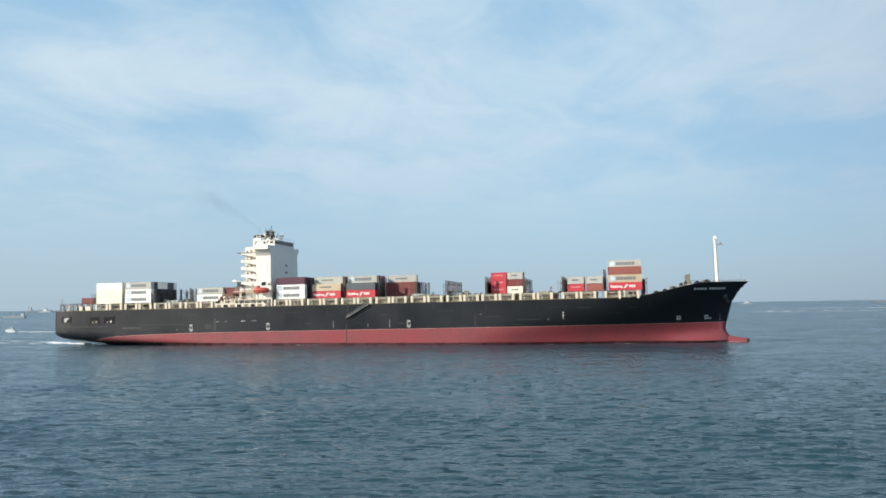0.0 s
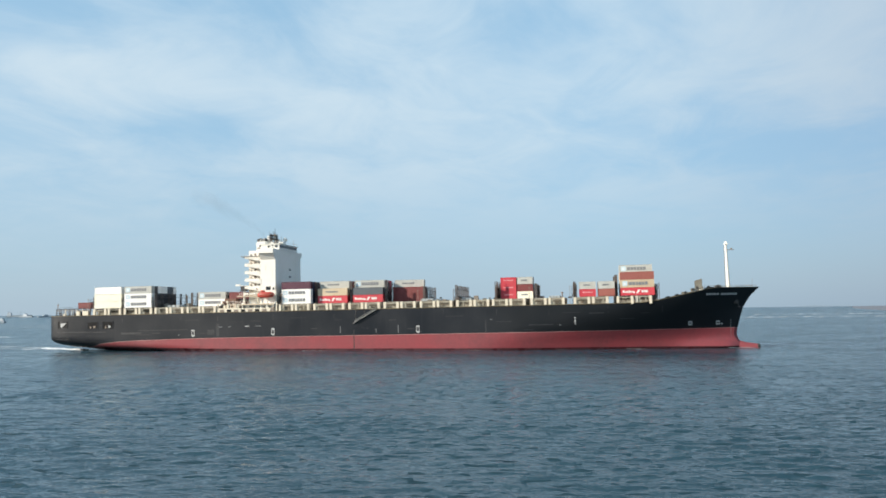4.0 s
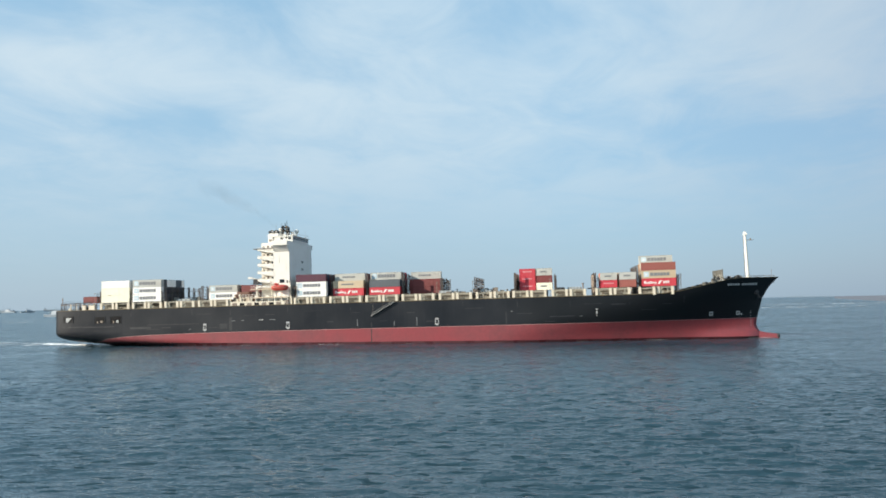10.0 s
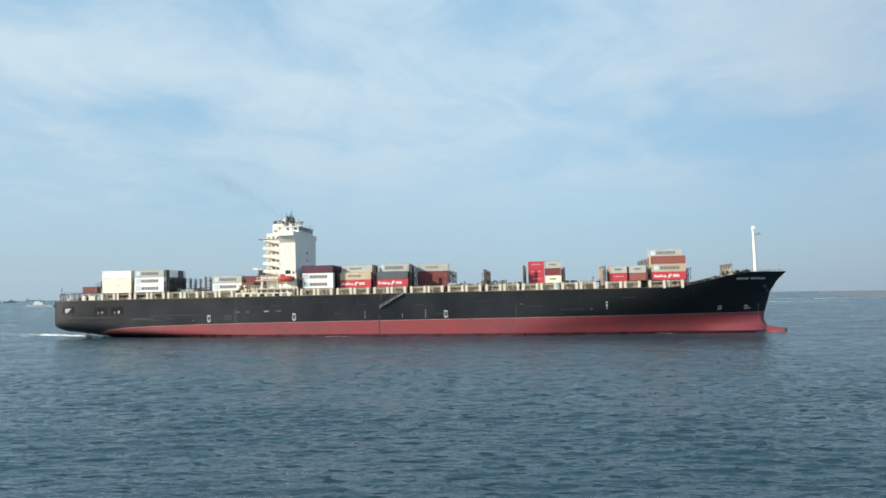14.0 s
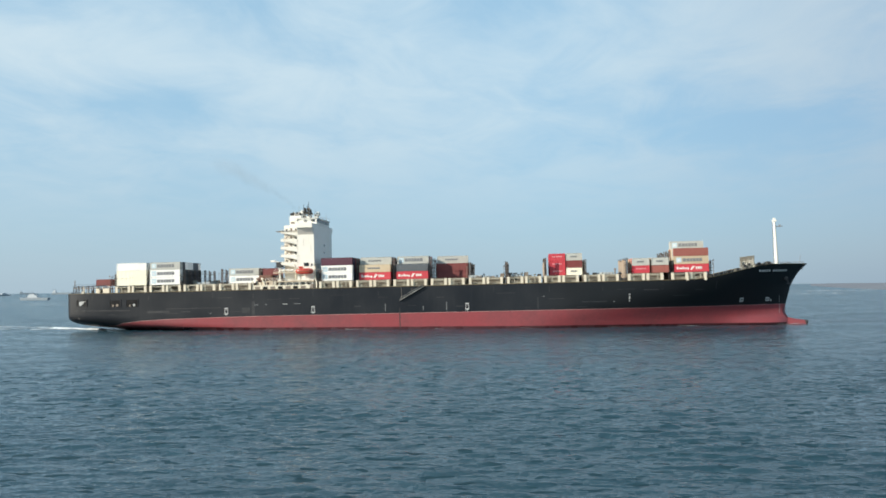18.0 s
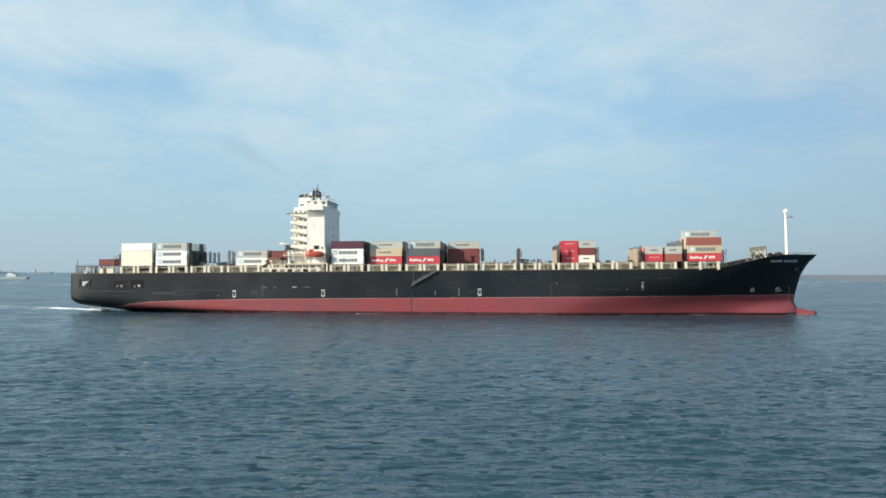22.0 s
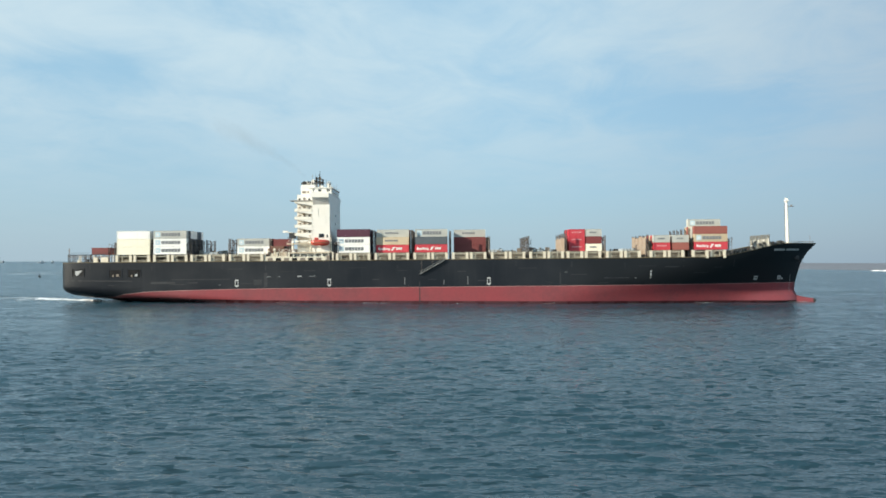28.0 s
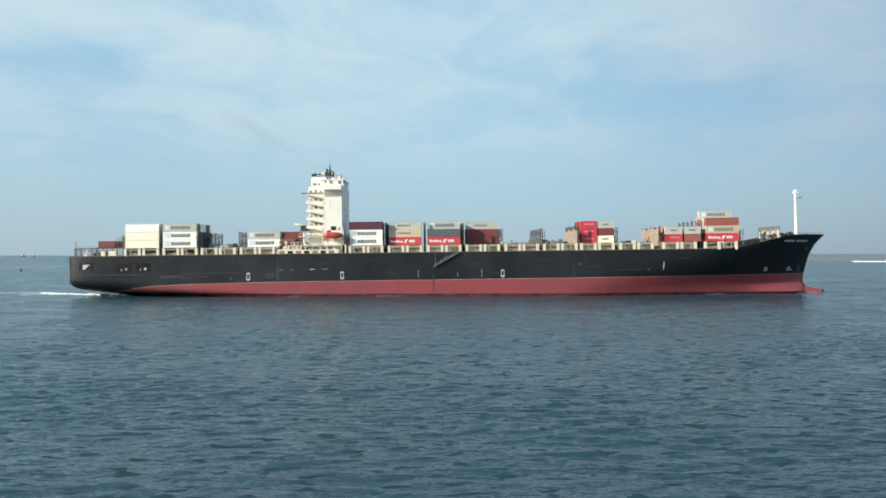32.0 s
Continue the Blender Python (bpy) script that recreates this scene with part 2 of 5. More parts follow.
M_LOGO_BLUE = mat("pale_blue_emblem", (0.50, 0.62, 0.68), 0.5, bump=0)
M_LOGO_DARK = mat("dark_lettering_bars", (0.2, 0.21, 0.22), 0.5, bump=0)
M_LOGO_PINK = mat("faded_pink_lettering_bars", (0.66, 0.30, 0.32), 0.5, bump=0)
M_LOGO_WHITE = mat("white_lettering_bars", (0.75, 0.72, 0.70), 0.5, bump=0)


# ---- building helpers ----
def part(name, bm, material, parent, label=""):
    me = bpy.data.meshes.new(name)
    bm.to_mesh(me)
    bm.free()
    me.materials.append(material)
    ob = new(name, me)
    ob.parent = parent
    if label:
        tagged(ob, label)
    return ob


def part_data(name, me, parent, m=None, label=""):
    ob = new(name, me)
    ob.parent = parent
    if m is not None:
        ob.matrix_basis = m
    if label:
        tagged(ob, label)
    return ob


def box(bm, x0, x1, y0, y1, z0, z1):
    v = [bm.verts.new((x, y, z)) for z in (z0, z1) for x, y in ((x0, y0), (x1, y0), (x1, y1), (x0, y1))]
    for f in ((3, 2, 1, 0), (4, 5, 6, 7), (0, 1, 5, 4), (1, 2, 6, 5), (2, 3, 7, 6), (3, 0, 4, 7)):
        bm.faces.new([v[k] for k in f])


def boxes(*args):
    bm = bmesh.new()
    for a in args:
        box(bm, *a)
    return bm


def tube(bm, a, b, r0, r1=None, n=8):
    a, b = Vector(a), Vector(b)
    r1 = r0 if r1 is None else r1
    q = (b - a).to_track_quat("Z", "Y")
    rings = []
    for p, r in ((a, r0), (b, r1)):
        rings.append([bm.verts.new(p + q @ Vector((r * math.cos(2 * math.pi * k / n), r * math.sin(2 * math.pi * k / n), 0))) for k in range(n)])
    for k in range(n):
        bm.faces.new((rings[0][k], rings[0][(k + 1) % n], rings[1][(k + 1) % n], rings[1][k]))
    bm.faces.new(rings[0][::-1])
    bm.faces.new(rings[1])


def prism(bm, pts, y0, y1):
    """A plate cut to the outline pts in x and z, from y0 to y1."""
    a = [bm.verts.new((x, y0, z)) for x, z in pts]
    b = [bm.verts.new((x, y1, z)) for x, z in pts]
    n = len(pts)
    for k in range(n):
        bm.faces.new((a[k], a[(k + 1) % n], b[(k + 1) % n], b[k]))
    bm.faces.new(a[::-1])
    bm.faces.new(b)
    bmesh.ops.recalc_face_normals(bm, faces=bm.faces)


def bevelled(bm, w, seg=2):
    bmesh.ops.bevel(bm, geom=bm.edges[:], offset=w, segments=seg, affect="EDGES")
    return bm


MOVERS = []  # things that sail with the ship, and their pose on her


def aboard(ob, m=None):
    m = m or Matrix.Identity(4)
    ob.matrix_basis = m
    MOVERS.append((ob, m))
    return ob


# ---- sea ----
SEA = -0.45  # the water lies this much below the ship's datum


def spaced(lo, fine0, fine1, step, hi, grow):
    mid = list(np.arange(fine0, fine1 + step, step))
    out, s, x = [], step, mid[-1]
    while x < hi:
        s *= grow
        x += s
        out.append(x)
    left, s, x = [], step, mid[0]
    while x > lo:
        s *= grow
        x -= s
        left.append(x)
    return np.array(left[::-1] + mid + out)


def sea_rise(r):
    """The far water lies a little higher, so that the sheet, which ends at five kilometres, meets the sky where the true horizon is."""
    return 14.0 * np.clip((r - 2000.0) / 2850.0, 0, 1) ** 2


def build_sea():
    gx = spaced(-5400, -62, 62, 0.4, 5400, 1.025)
    gy = np.concatenate([spaced(-5400, 48, 49, 0.5, 50, 1.09), spaced(50, 52, 120, 0.28, 5400, 1.015)[5:]])
    gy = np.unique(np.round(gy, 3))
    X, Y = np.meshgrid(gx, gy)
    rs = np.random.RandomState(5)
    sp = np.maximum(np.gradient(gx)[None, :] * 0.6, np.gradient(gy)[:, None])
    # patches where the wind bites harder
    gust = np.zeros_like(X)
    for k in range(9):
        lam = rs.uniform(14, 60)
        a = rs.uniform(0, math.pi)
        gust += np.sin((X * math.cos(a) * 0.5 + Y * math.sin(a)) * 2 * math.pi / lam + rs.rand() * 6.28)
    gust = np.clip(1 + 0.17 * gust, 0.45, 1.6)
    Z, DX, DY = np.zeros_like(X), np.zeros_like(X), np.zeros_like(X)
    for k in range(72):
        lam = 0.9 * (4.6 / 0.9) ** (rs.rand() ** 1.2)
        a = radians(-97 + rs.randn() * 26)
        amp = 0.025 * lam / (2 * math.pi)
        wgt = np.clip((lam / sp - 2.2) / 2.0, 0, 1) * amp * gust
        ph = (X * math.cos(a) + Y * math.sin(a)) * 2 * math.pi / lam + rs.rand() * 6.28
        c = np.cos(ph) * wgt * 0.85
        Z += wgt * np.sin(ph)
        DX += c * math.cos(a)
        DY += c * math.sin(a)
    Z += sea_rise(np.hypot(X, Y))
    X, Y = X + DX, Y + DY
    co = np.stack([X, Y, Z], -1).reshape(-1, 3)
    h, w = X.shape
    i = np.arange(h * w).reshape(h, w)
    q = np.stack([i[:-1, :-1], i[:-1, 1:], i[1:, 1:], i[1:, :-1]], -1).reshape(-1, 4)
    me = bpy.data.meshes.new("water")
    me.vertices.add(len(co))
    me.vertices.foreach_set("co", co.ravel())
    me.loops.add(q.size)
    me.loops.foreach_set("vertex_index", q.ravel())
    me.polygons.add(len(q))
    me.polygons.foreach_set("loop_start", np.arange(0, q.size, 4))
    me.update()
    me.polygons.foreach_set("use_smooth", np.ones(len(q), bool))
    m = bpy.data.materials.new("choppy_sea_water")
    m.use_nodes = True
    nt = m.node_tree
    b = nt.nodes["Principled BSDF"]
    b.inputs["Base Color"].default_value = (0.0126, 0.041, 0.058, 1)
    b.inputs["IOR"].default_value = 1.333
    b.inputs["Specular IOR Level"].default_value = 0.85
    tc = nt.nodes.new("ShaderNodeTexCoord")
    def nz(s, d, r, st):
        mp = nt.nodes.new("ShaderNodeMapping")
        mp.inputs["Scale"].default_value = st
        nt.links.new(tc.outputs["Object"], mp.inputs[0])
        n = nt.nodes.new("ShaderNodeTexNoise")
        n.inputs["Scale"].default_value, n.inputs["Detail"].default_value, n.inputs["Roughness"].default_value = s, d, r
        nt.links.new(mp.outputs[0], n.inputs["Vector"])
        return n.outputs["Fac"]
    def mth(op, a, c):
        n = nt.nodes.new("ShaderNodeMath")
        n.operation = op
        for k, v in enumerate((a, c)):
            if hasattr(v, "node"):
                nt.links.new(v, n.inputs[k])
            else:
                n.inputs[k].default_value = v
        return n.outputs[0]
    ripple = nz(3.0, 3.0, 0.6, (0.5, 1.0, 1.0))
    swell = nz(0.03, 3.0, 0.55, (0.5, 1.0, 1.0))
    wavelet = nz(0.85, 1.5, 0.5, (0.36, 1.0, 1.0))
    w = nt.nodes.new("ShaderNodeMapRange")
    w.interpolation_type = "SMOOTHSTEP"
    for q, v in zip(("From Min", "From Max", "To Min", "To Max"), (0.50, 0.70, 0.0, 0.07)):
        w.inputs[q].default_value = v
    nt.links.new(wavelet, w.inputs["Value"])
    # slopes of the short waves, the same near and far
    def slopes(scale, detail, stretch, sx, sy, lean=0.0):
        mp = nt.nodes.new("ShaderNodeMapping")
        mp.inputs["Scale"].default_value = stretch
        nt.links.new(tc.outputs["Object"], mp.inputs[0])
        n = nt.nodes.new("ShaderNodeTexNoise")
        n.inputs["Scale"].default_value, n.inputs["Detail"].default_value, n.inputs["Roughness"].default_value = scale, detail, 0.6
        nt.links.new(mp.outputs[0], n.inputs["Vector"])
        a = nt.nodes.new("ShaderNodeVectorMath")
        a.operation = "SUBTRACT"
        nt.links.new(n.outputs["Color"], a.inputs[0])
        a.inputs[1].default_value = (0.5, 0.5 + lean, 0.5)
        c = nt.nodes.new("ShaderNodeVectorMath")
        c.operation = "MULTIPLY"
        nt.links.new(a.outputs[0], c.inputs[0])
        c.inputs[1].default_value = (sx, sy, 0)
        return c.outputs[0]
    def vadd(a, c):
        n = nt.nodes.new("ShaderNodeVectorMath")
        nt.links.new(a, n.inputs[0])
        nt.links.new(c, n.inputs[1])
        return n.outputs[0]
    geo = nt.nodes.new("ShaderNodeNewGeometry")
    # lean tips all normals towards -y, so the water mirrors less bright sky
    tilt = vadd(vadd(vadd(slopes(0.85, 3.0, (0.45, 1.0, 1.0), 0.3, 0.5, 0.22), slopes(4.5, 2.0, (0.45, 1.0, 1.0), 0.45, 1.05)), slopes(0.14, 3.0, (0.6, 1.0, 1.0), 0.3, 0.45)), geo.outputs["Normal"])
    # steep little wave faces towards the shore
    steep = nt.nodes.new("ShaderNodeMapRange")
    steep.interpolation_type = "SMOOTHSTEP"
    for q, v in zip(("From Min", "From Max", "To Min", "To Max"), (0.59, 0.64, 0.0, -1.4)):
        steep.inputs[q].default_value = v
    nt.links.new(nz(0.9, 3.0, 0.5, (0.42, 1.0, 1.0)), steep.inputs["Value"])
    face = nt.nodes.new("ShaderNodeCombineXYZ")
    nt.links.new(steep.outputs[0], face.inputs[1])
    tilt = vadd(tilt, face.outputs[0])
    # the backs of the waves are flattened in the normals, to hold reflections dark
    axes, joined = nt.nodes.new("ShaderNodeSeparateXYZ"), nt.nodes.new("ShaderNodeCombineXYZ")
    nt.links.new(tilt, axes.inputs[0])
    nt.links.new(axes.outputs[0], joined.inputs[0])
    nt.links.new(mth("MINIMUM", axes.outputs[1], 0.16), joined.inputs[1])
    nt.links.new(axes.outputs[2], joined.inputs[2])
    nrm = nt.nodes.new("ShaderNodeVectorMath")
    nrm.operation = "NORMALIZE"
    nt.links.new(joined.outputs[0], nrm.inputs[0])
    bp = nt.nodes.new("ShaderNodeBump")
    bp.inputs["Strength"].default_value, bp.inputs["Distance"].default_value = 0.8, 1.0
    nt.links.new(mth("ADD", mth("MULTIPLY", ripple, 0.06), w.outputs[0]), bp.inputs["Height"])
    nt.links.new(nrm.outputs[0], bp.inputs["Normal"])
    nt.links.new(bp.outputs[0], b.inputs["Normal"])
    r = nt.nodes.new("ShaderNodeMapRange")
    for s, v in zip(("From Min", "From Max", "To Min", "To Max"), (0.35, 0.65, 0.13, 0.2)):
        r.inputs[s].default_value = v
    nt.links.new(swell, r.inputs["Value"])
    nt.links.new(r.outputs[0], b.inputs["Roughness"])
    me.materials.append(m)
    return tagged(new("water", me), "slate-blue sea with short choppy wind waves", "sea", kind="structure")


sea = build_sea()

# ---- far shores ----
def far_land(name, a0, a1, r, h0, h1, seed, material, label, step=0.12):
    """A low strip of land on the horizon between two bearings, with an uneven skyline and some depth."""
    rs = random.Random(seed)
    bm = bmesh.new()
    prev = None
    a = a0
    hh = h0
    while a <= a1:
        hh = max(h0 * 0.5, min(h1, hh + rs.uniform(-1, 1) * (h1 - h0) * 0.35))
        d = Vector((math.sin(radians(a)), math.cos(radians(a)), 0))
        row = [bm.verts.new(d * r), bm.verts.new(d * r + Vector((0, 0, hh))), bm.verts.new(d * (r + 60) + Vector((0, 0, hh * 1.02))), bm.verts.new(d * (r + 60))]
        if prev:
            for k in range(3):
                bm.faces.new((prev[k], prev[k + 1], row[k + 1], row[k]))
        prev = row
        a += step
    bmesh.ops.recalc_face_normals(bm, faces=bm.faces)
    ob = part(name, bm, material, None)
    return tagged(ob, label, "shore", kind="structure")


far_land("backdrop", -75, 75, 4880, 15, 20, 3, M_SHORE_GLOW, "low coast along the far horizon, glowing evenly with painted haze")


# ---- the ship ----
HALF = 17.6
DECK = 15.9
BOOT = 6.1
BASE = 18.8


def smooth(a, b, x):
    t = min(1, max(0, (x - a) / (b - a)))
    return t * t * (3 - 2 * t)


def table(x, xs, ys):
    return float(np.interp(x, xs, ys))


def stem_x(z):
    return table(z, (-4, -0.6, 0.4, 1.2, 2.2, 3.6, 6, 13.5, 18, 21), (113.5, 115.4, 115.0, 114.3, 113.6, 113.3, 113.7, 116.0, 118.9, 122.2))


def aft_x(z):
    return table(z, (-4, 0.8, 1.9, 2.5, 3.0, 3.7, 4.7, 6.6, 17), (-135, -144, -150, -155, -159, -162, -163.1, -163.6, -163.7))


def rail_z(x):
    return table(x, (-170, 80, 84, 90, 97, 103, 107, 122), (DECK, DECK, 16.1, 17.2, 19.2, 20.7, 20.9, 20.9))


def boot_z(x):
    """The upper edge of the red paint, which dips under the counter."""
    return table(x, (-163, -151, -145, -140, -131, -117, -99, -80, 130), (2.95, 3.0, 3.4, 4.3, 5.1, 5.55, 5.8, 5.95, BOOT))


def foul_z(x):
    """The upper edge of the wet, weedy paint, higher under the counter."""
    return 0.45 - 0.0108 * x + 0.75 * smooth(85, 150, -x)


def half_b(x, z):
    f = smooth(-4.0, 20.0, z)
    d = stem_x(z) - x
    ln = 98 + (58 - 98) * f
    p = 1.05 + 1.7 * f
    bow = 1 - (1 - min(1, max(0, d / ln))) ** p
    k = smooth(0.5, 6.6, z)
    la = 60 + (9 - 60) * k
    end = 0.16 + 0.76 * k
    q = min(1, max(0, (x - aft_x(z)) / la))
    stern = end + (1 - end) * (1 - (1 - q) ** 2.2)
    b = HALF * bow * stern
    if z < 5:  # the shoulders of the bulb
        b += 2.5 * math.exp(-((z + 1.0) / 1.8) ** 2) * smooth(86, 108, x) * smooth(0, 6, d)
    return b


def hull_mesh(z_lo, z_hi, rows):
    """Both sides of a band of the hull between two heights, given as functions of x, closed at the transom."""
    us = [0, .004, .01, .02, .035, .055, .08, .11, .15] + [0.2 + 0.04 * k for k in range(11)] + [.63, .66, .69, .72, .75, .775, .80, .82, .84, .86, .88, .90, .915, .93, .945, .955, .965, .975, .983, .99, .995, 1.0]
    bm = bmesh.new()
    sides = []
    for s in (-1, 1):
        g = []
        for u in us:
            xr = -163.3 + u * 284.9
            a, b = z_lo(xr), z_hi(xr)
            col = []
            for j in range(rows + 1):
                z = a + (b - a) * j / rows
                x = aft_x(z) + u * (stem_x(z) - aft_x(z))
                col.append(bm.verts.new((x, s * half_b(x, z), z)))
            g.append(col)
        for i in range(len(us) - 1):
            for j in range(rows):
                f = (g[i][j], g[i + 1][j], g[i + 1][j + 1], g[i][j + 1])
                bm.faces.new(f if s < 0 else f[::-1])
        sides.append(g)
    for j in range(rows):
        bm.faces.new((sides[1][0][j], sides[0][0][j], sides[0][0][j + 1], sides[1][0][j + 1]))
    bmesh.ops.remove_doubles(bm, verts=bm.verts, dist=0.002)
    for f in bm.faces:
        f.smooth = True
    return bm


ship = tagged(new("container_ship"), "large container ship with black hull and red boot-topping under way", "ship")
aboard(ship)
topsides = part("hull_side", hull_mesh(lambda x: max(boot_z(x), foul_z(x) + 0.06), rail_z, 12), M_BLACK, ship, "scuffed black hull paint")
bottom = part("boot_topping", hull_mesh(foul_z, lambda x: max(boot_z(x) - 0.14, foul_z(x) + 0.05), 6), M_RED, ship, "faded red anti-fouling paint")
part("fouled_band", hull_mesh(lambda x: -4.0, foul_z, 5), M_FOUL, ship, "dark wet band of weed at the waterline")
part("boot_line", hull_mesh(lambda x: max(boot_z(x) - 0.14, foul_z(x) + 0.05), lambda x: max(boot_z(x), foul_z(x) + 0.06), 1), M_LINE, ship, "pale worn line above the red paint")
part("sheer_strake", hull_mesh(lambda x: rail_z(x), lambda x: rail_z(x) + 0.22, 1), M_RUST, ship, "rusty edge of the deck plating")

# bulb, swept out of the stem and blunt at the nose
def bulb_mesh():
    bm = bmesh.new()
    rings = []
    for x in (98, 104, 108, 111, 112.5, 113.5, 114.5, 115.5, 116.5, 118, 119.5, 120.5, 121.1, 121.4):
        top = table(x, (98, 111, 113, 114, 115, 116.5, 118.5, 120.5, 121.1, 121.4), (0.0, 0.8, 1.5, 1.15, 0.85, 0.45, 0.1, -0.15, -0.35, -0.8))
        w = table(x, (98, 108, 113, 116, 118, 120.5, 121.1, 121.4), (0.3, 0.4, 0.7, 0.95, 1.05, 1.0, 0.8, 0.4))
        ring = []
        for k in range(-8, 9):
            u = abs(k) / 8
            y = w * (1 - (1 - u) ** 2.0) * (1 if k > 0 else -1)
            ring.append(bm.verts.new((x, y, top - (top + 4.5) * u ** 1.3)))
        rings.append(ring)
    for p, q in zip(rings, rings[1:]):
        for k in range(16):
            bm.faces.new((p[k], p[k + 1], q[k + 1], q[k]))
    bm.faces.new(rings[-1])
    bmesh.ops.recalc_face_normals(bm, faces=bm.faces)
    for f in bm.faces:
        f.smooth = True
    return bm


bulb = part("bulbous_bow", bulb_mesh(), M_RED, ship, "red bulb breaking the surface")
bm = bmesh.new()
bmesh.ops.create_uvsphere(bm, u_segments=14, v_segments=10, radius=1.0, matrix=Matrix.Translation((121.0, 0, -1.0)) @ Matrix.Diagonal((0.7, 0.8, 0.85, 1)))
for f in bm.faces:
    f.smooth = True
part("nose", bm, M_DARK, bulb, "dark nose of the bulb")

# decks
def deck_plate(x0, x1, zf, inset, n=40):
    bm = bmesh.new()
    prev = None
    for k in range(n + 1):
        x = x0 + (x1 - x0) * k / n
        z = zf(x)
        b = max(0.05, half_b(x, z - 0.3) - inset)
        row = [bm.verts.new((x, -b, z)), bm.verts.new((x, b, z)), bm.verts.new((x, b, z - 0.3)), bm.verts.new((x, -b, z - 0.3))]
        if prev:
            for j in range(4):
                bm.faces.new((prev[j], row[j], row[(j + 1) % 4], prev[(j + 1) % 4]))
        else:
            bm.faces.new(row)
        prev = row
    bm.faces.new(prev[::-1])
    bmesh.ops.recalc_face_normals(bm, faces=bm.faces)
    return bm


part("main_deck", deck_plate(-163.0, 92, lambda x: DECK - 0.25, 0.12, 60), M_DECK, ship, "rust-brown deck plating")
part("forecastle_deck", deck_plate(99.5, 120.5, lambda x: 19.3, 0.25, 24), M_DECK, ship)

M_GREY = mat("grey_green_ship_paint", (0.17, 0.17, 0.15), 0.65, vary=0.4, dirt=(0.14, 0.10, 0.06), scale=0.4)
M_HATCH = mat("weathered_hatch_paint", (0.20, 0.18, 0.14), 0.7, vary=0.5, dirt=(0.09, 0.06, 0.04), scale=0.4, streak=0.4)
M_BRIDGE = mat("dark_rusty_steel", (0.095, 0.082, 0.075), 0.7, vary=0.5, dirt=(0.05, 0.03, 0.022))
M_TANPANEL = mat("rust_stained_buff_panel", (0.34, 0.27, 0.205), 0.7, vary=0.5, dirt=(0.2, 0.09, 0.05), scale=0.5, streak=0.4)
# ---- ship: fittings along the deck ----
BAYS = (-143.3, -129.4, -115.6, -101.4, -61.9, -47.6, -33.3, -19.1, -4.8, 9.4, 23.1, 37.6, 53.6, 69.2)


def mesh_of(name, bm, material):
    me = bpy.data.meshes.new(name)
    bm.to_mesh(me)
    bm.free()
    me.materials.append(material)
    return me


# side frames that carry the outboard boxes: two posts, a beam with brackets, a stay and guard rails
bm = boxes((0.95, 5.05, -0.25, 0.25, 2.5, 2.85), (0.95, 2.3, 0.1, 0.3, 0, 1.5))
prism(bm, [(0.95, 2.5), (0.95, 1.1), (2.4, 2.5)], -0.12, 0.12)
prism(bm, [(5.05, 2.5), (4.5, 2.5), (5.05, 1.9)], -0.12, 0.12)
M_BEAM = mat("dull_greenish_cream_paint", (0.40, 0.38, 0.31), 0.7, vary=0.55, dirt=(0.16, 0.12, 0.07), scale=0.4, streak=0.4)
PED_BEAM = mesh_of("container_pedestal", bm, M_BEAM)
PED_PLAIN = mesh_of("container_pedestal", boxes((0.95, 5.05, -0.25, 0.25, 2.3, 2.6), (3.4, 5.05, 0.1, 0.3, 0, 1.2)), M_BEAM)
PED_POST = mesh_of("post", boxes((0, 0.95, -0.35, 0.35, 0, 2.95)), M_CREAM)
PED_STAY = mesh_of("stay", boxes((2.85, 3.1, -0.1, 0.2, 0, 2.5)), M_BEAM)
PED_RAIL = mesh_of("rail", boxes((0.95, 5.05, -0.05, 0.05, 1.05, 1.13)), M_BEAM)
rp = random.Random(77)
for x0 in BAYS:
    for k in range(2):
        for s in (-1, 1):
            hb = min(HALF, half_b(x0 + 6.5 * k + 3, DECK)) - 0.55
            ob = part_data("container_pedestal", PED_BEAM if rp.random() < 0.5 else PED_PLAIN, ship, pose(x0 - 0.25 + 6.65 * k, s * hb, DECK - 0.25))
            part_data("post", PED_POST, ob)
            part_data("post", PED_POST, ob, pose(5.05, 0, 0))
            if rp.random() < 0.5:
                part_data("stay", PED_STAY, ob, pose(rp.uniform(-1.2, 1.2), 0, 0))
            part_data("rail", PED_RAIL, ob)
            part_data("rail", PED_RAIL, ob, pose(0, 0, -0.5))
    w = 14.6 if x0 < 60 else 12.5
    bm = boxes((x0 - 0.1, x0 + 12.4, -w, w, DECK - 0.25, DECK + 1.6), (x0 - 0.3, x0 + 12.6, -w - 0.4, w + 0.4, DECK + 1.6, BASE - 0.16))
    part("hatch_cover", bevelled(bm, 0.06, 1), M_HATCH, ship, "rust-streaked steel hatch cover")


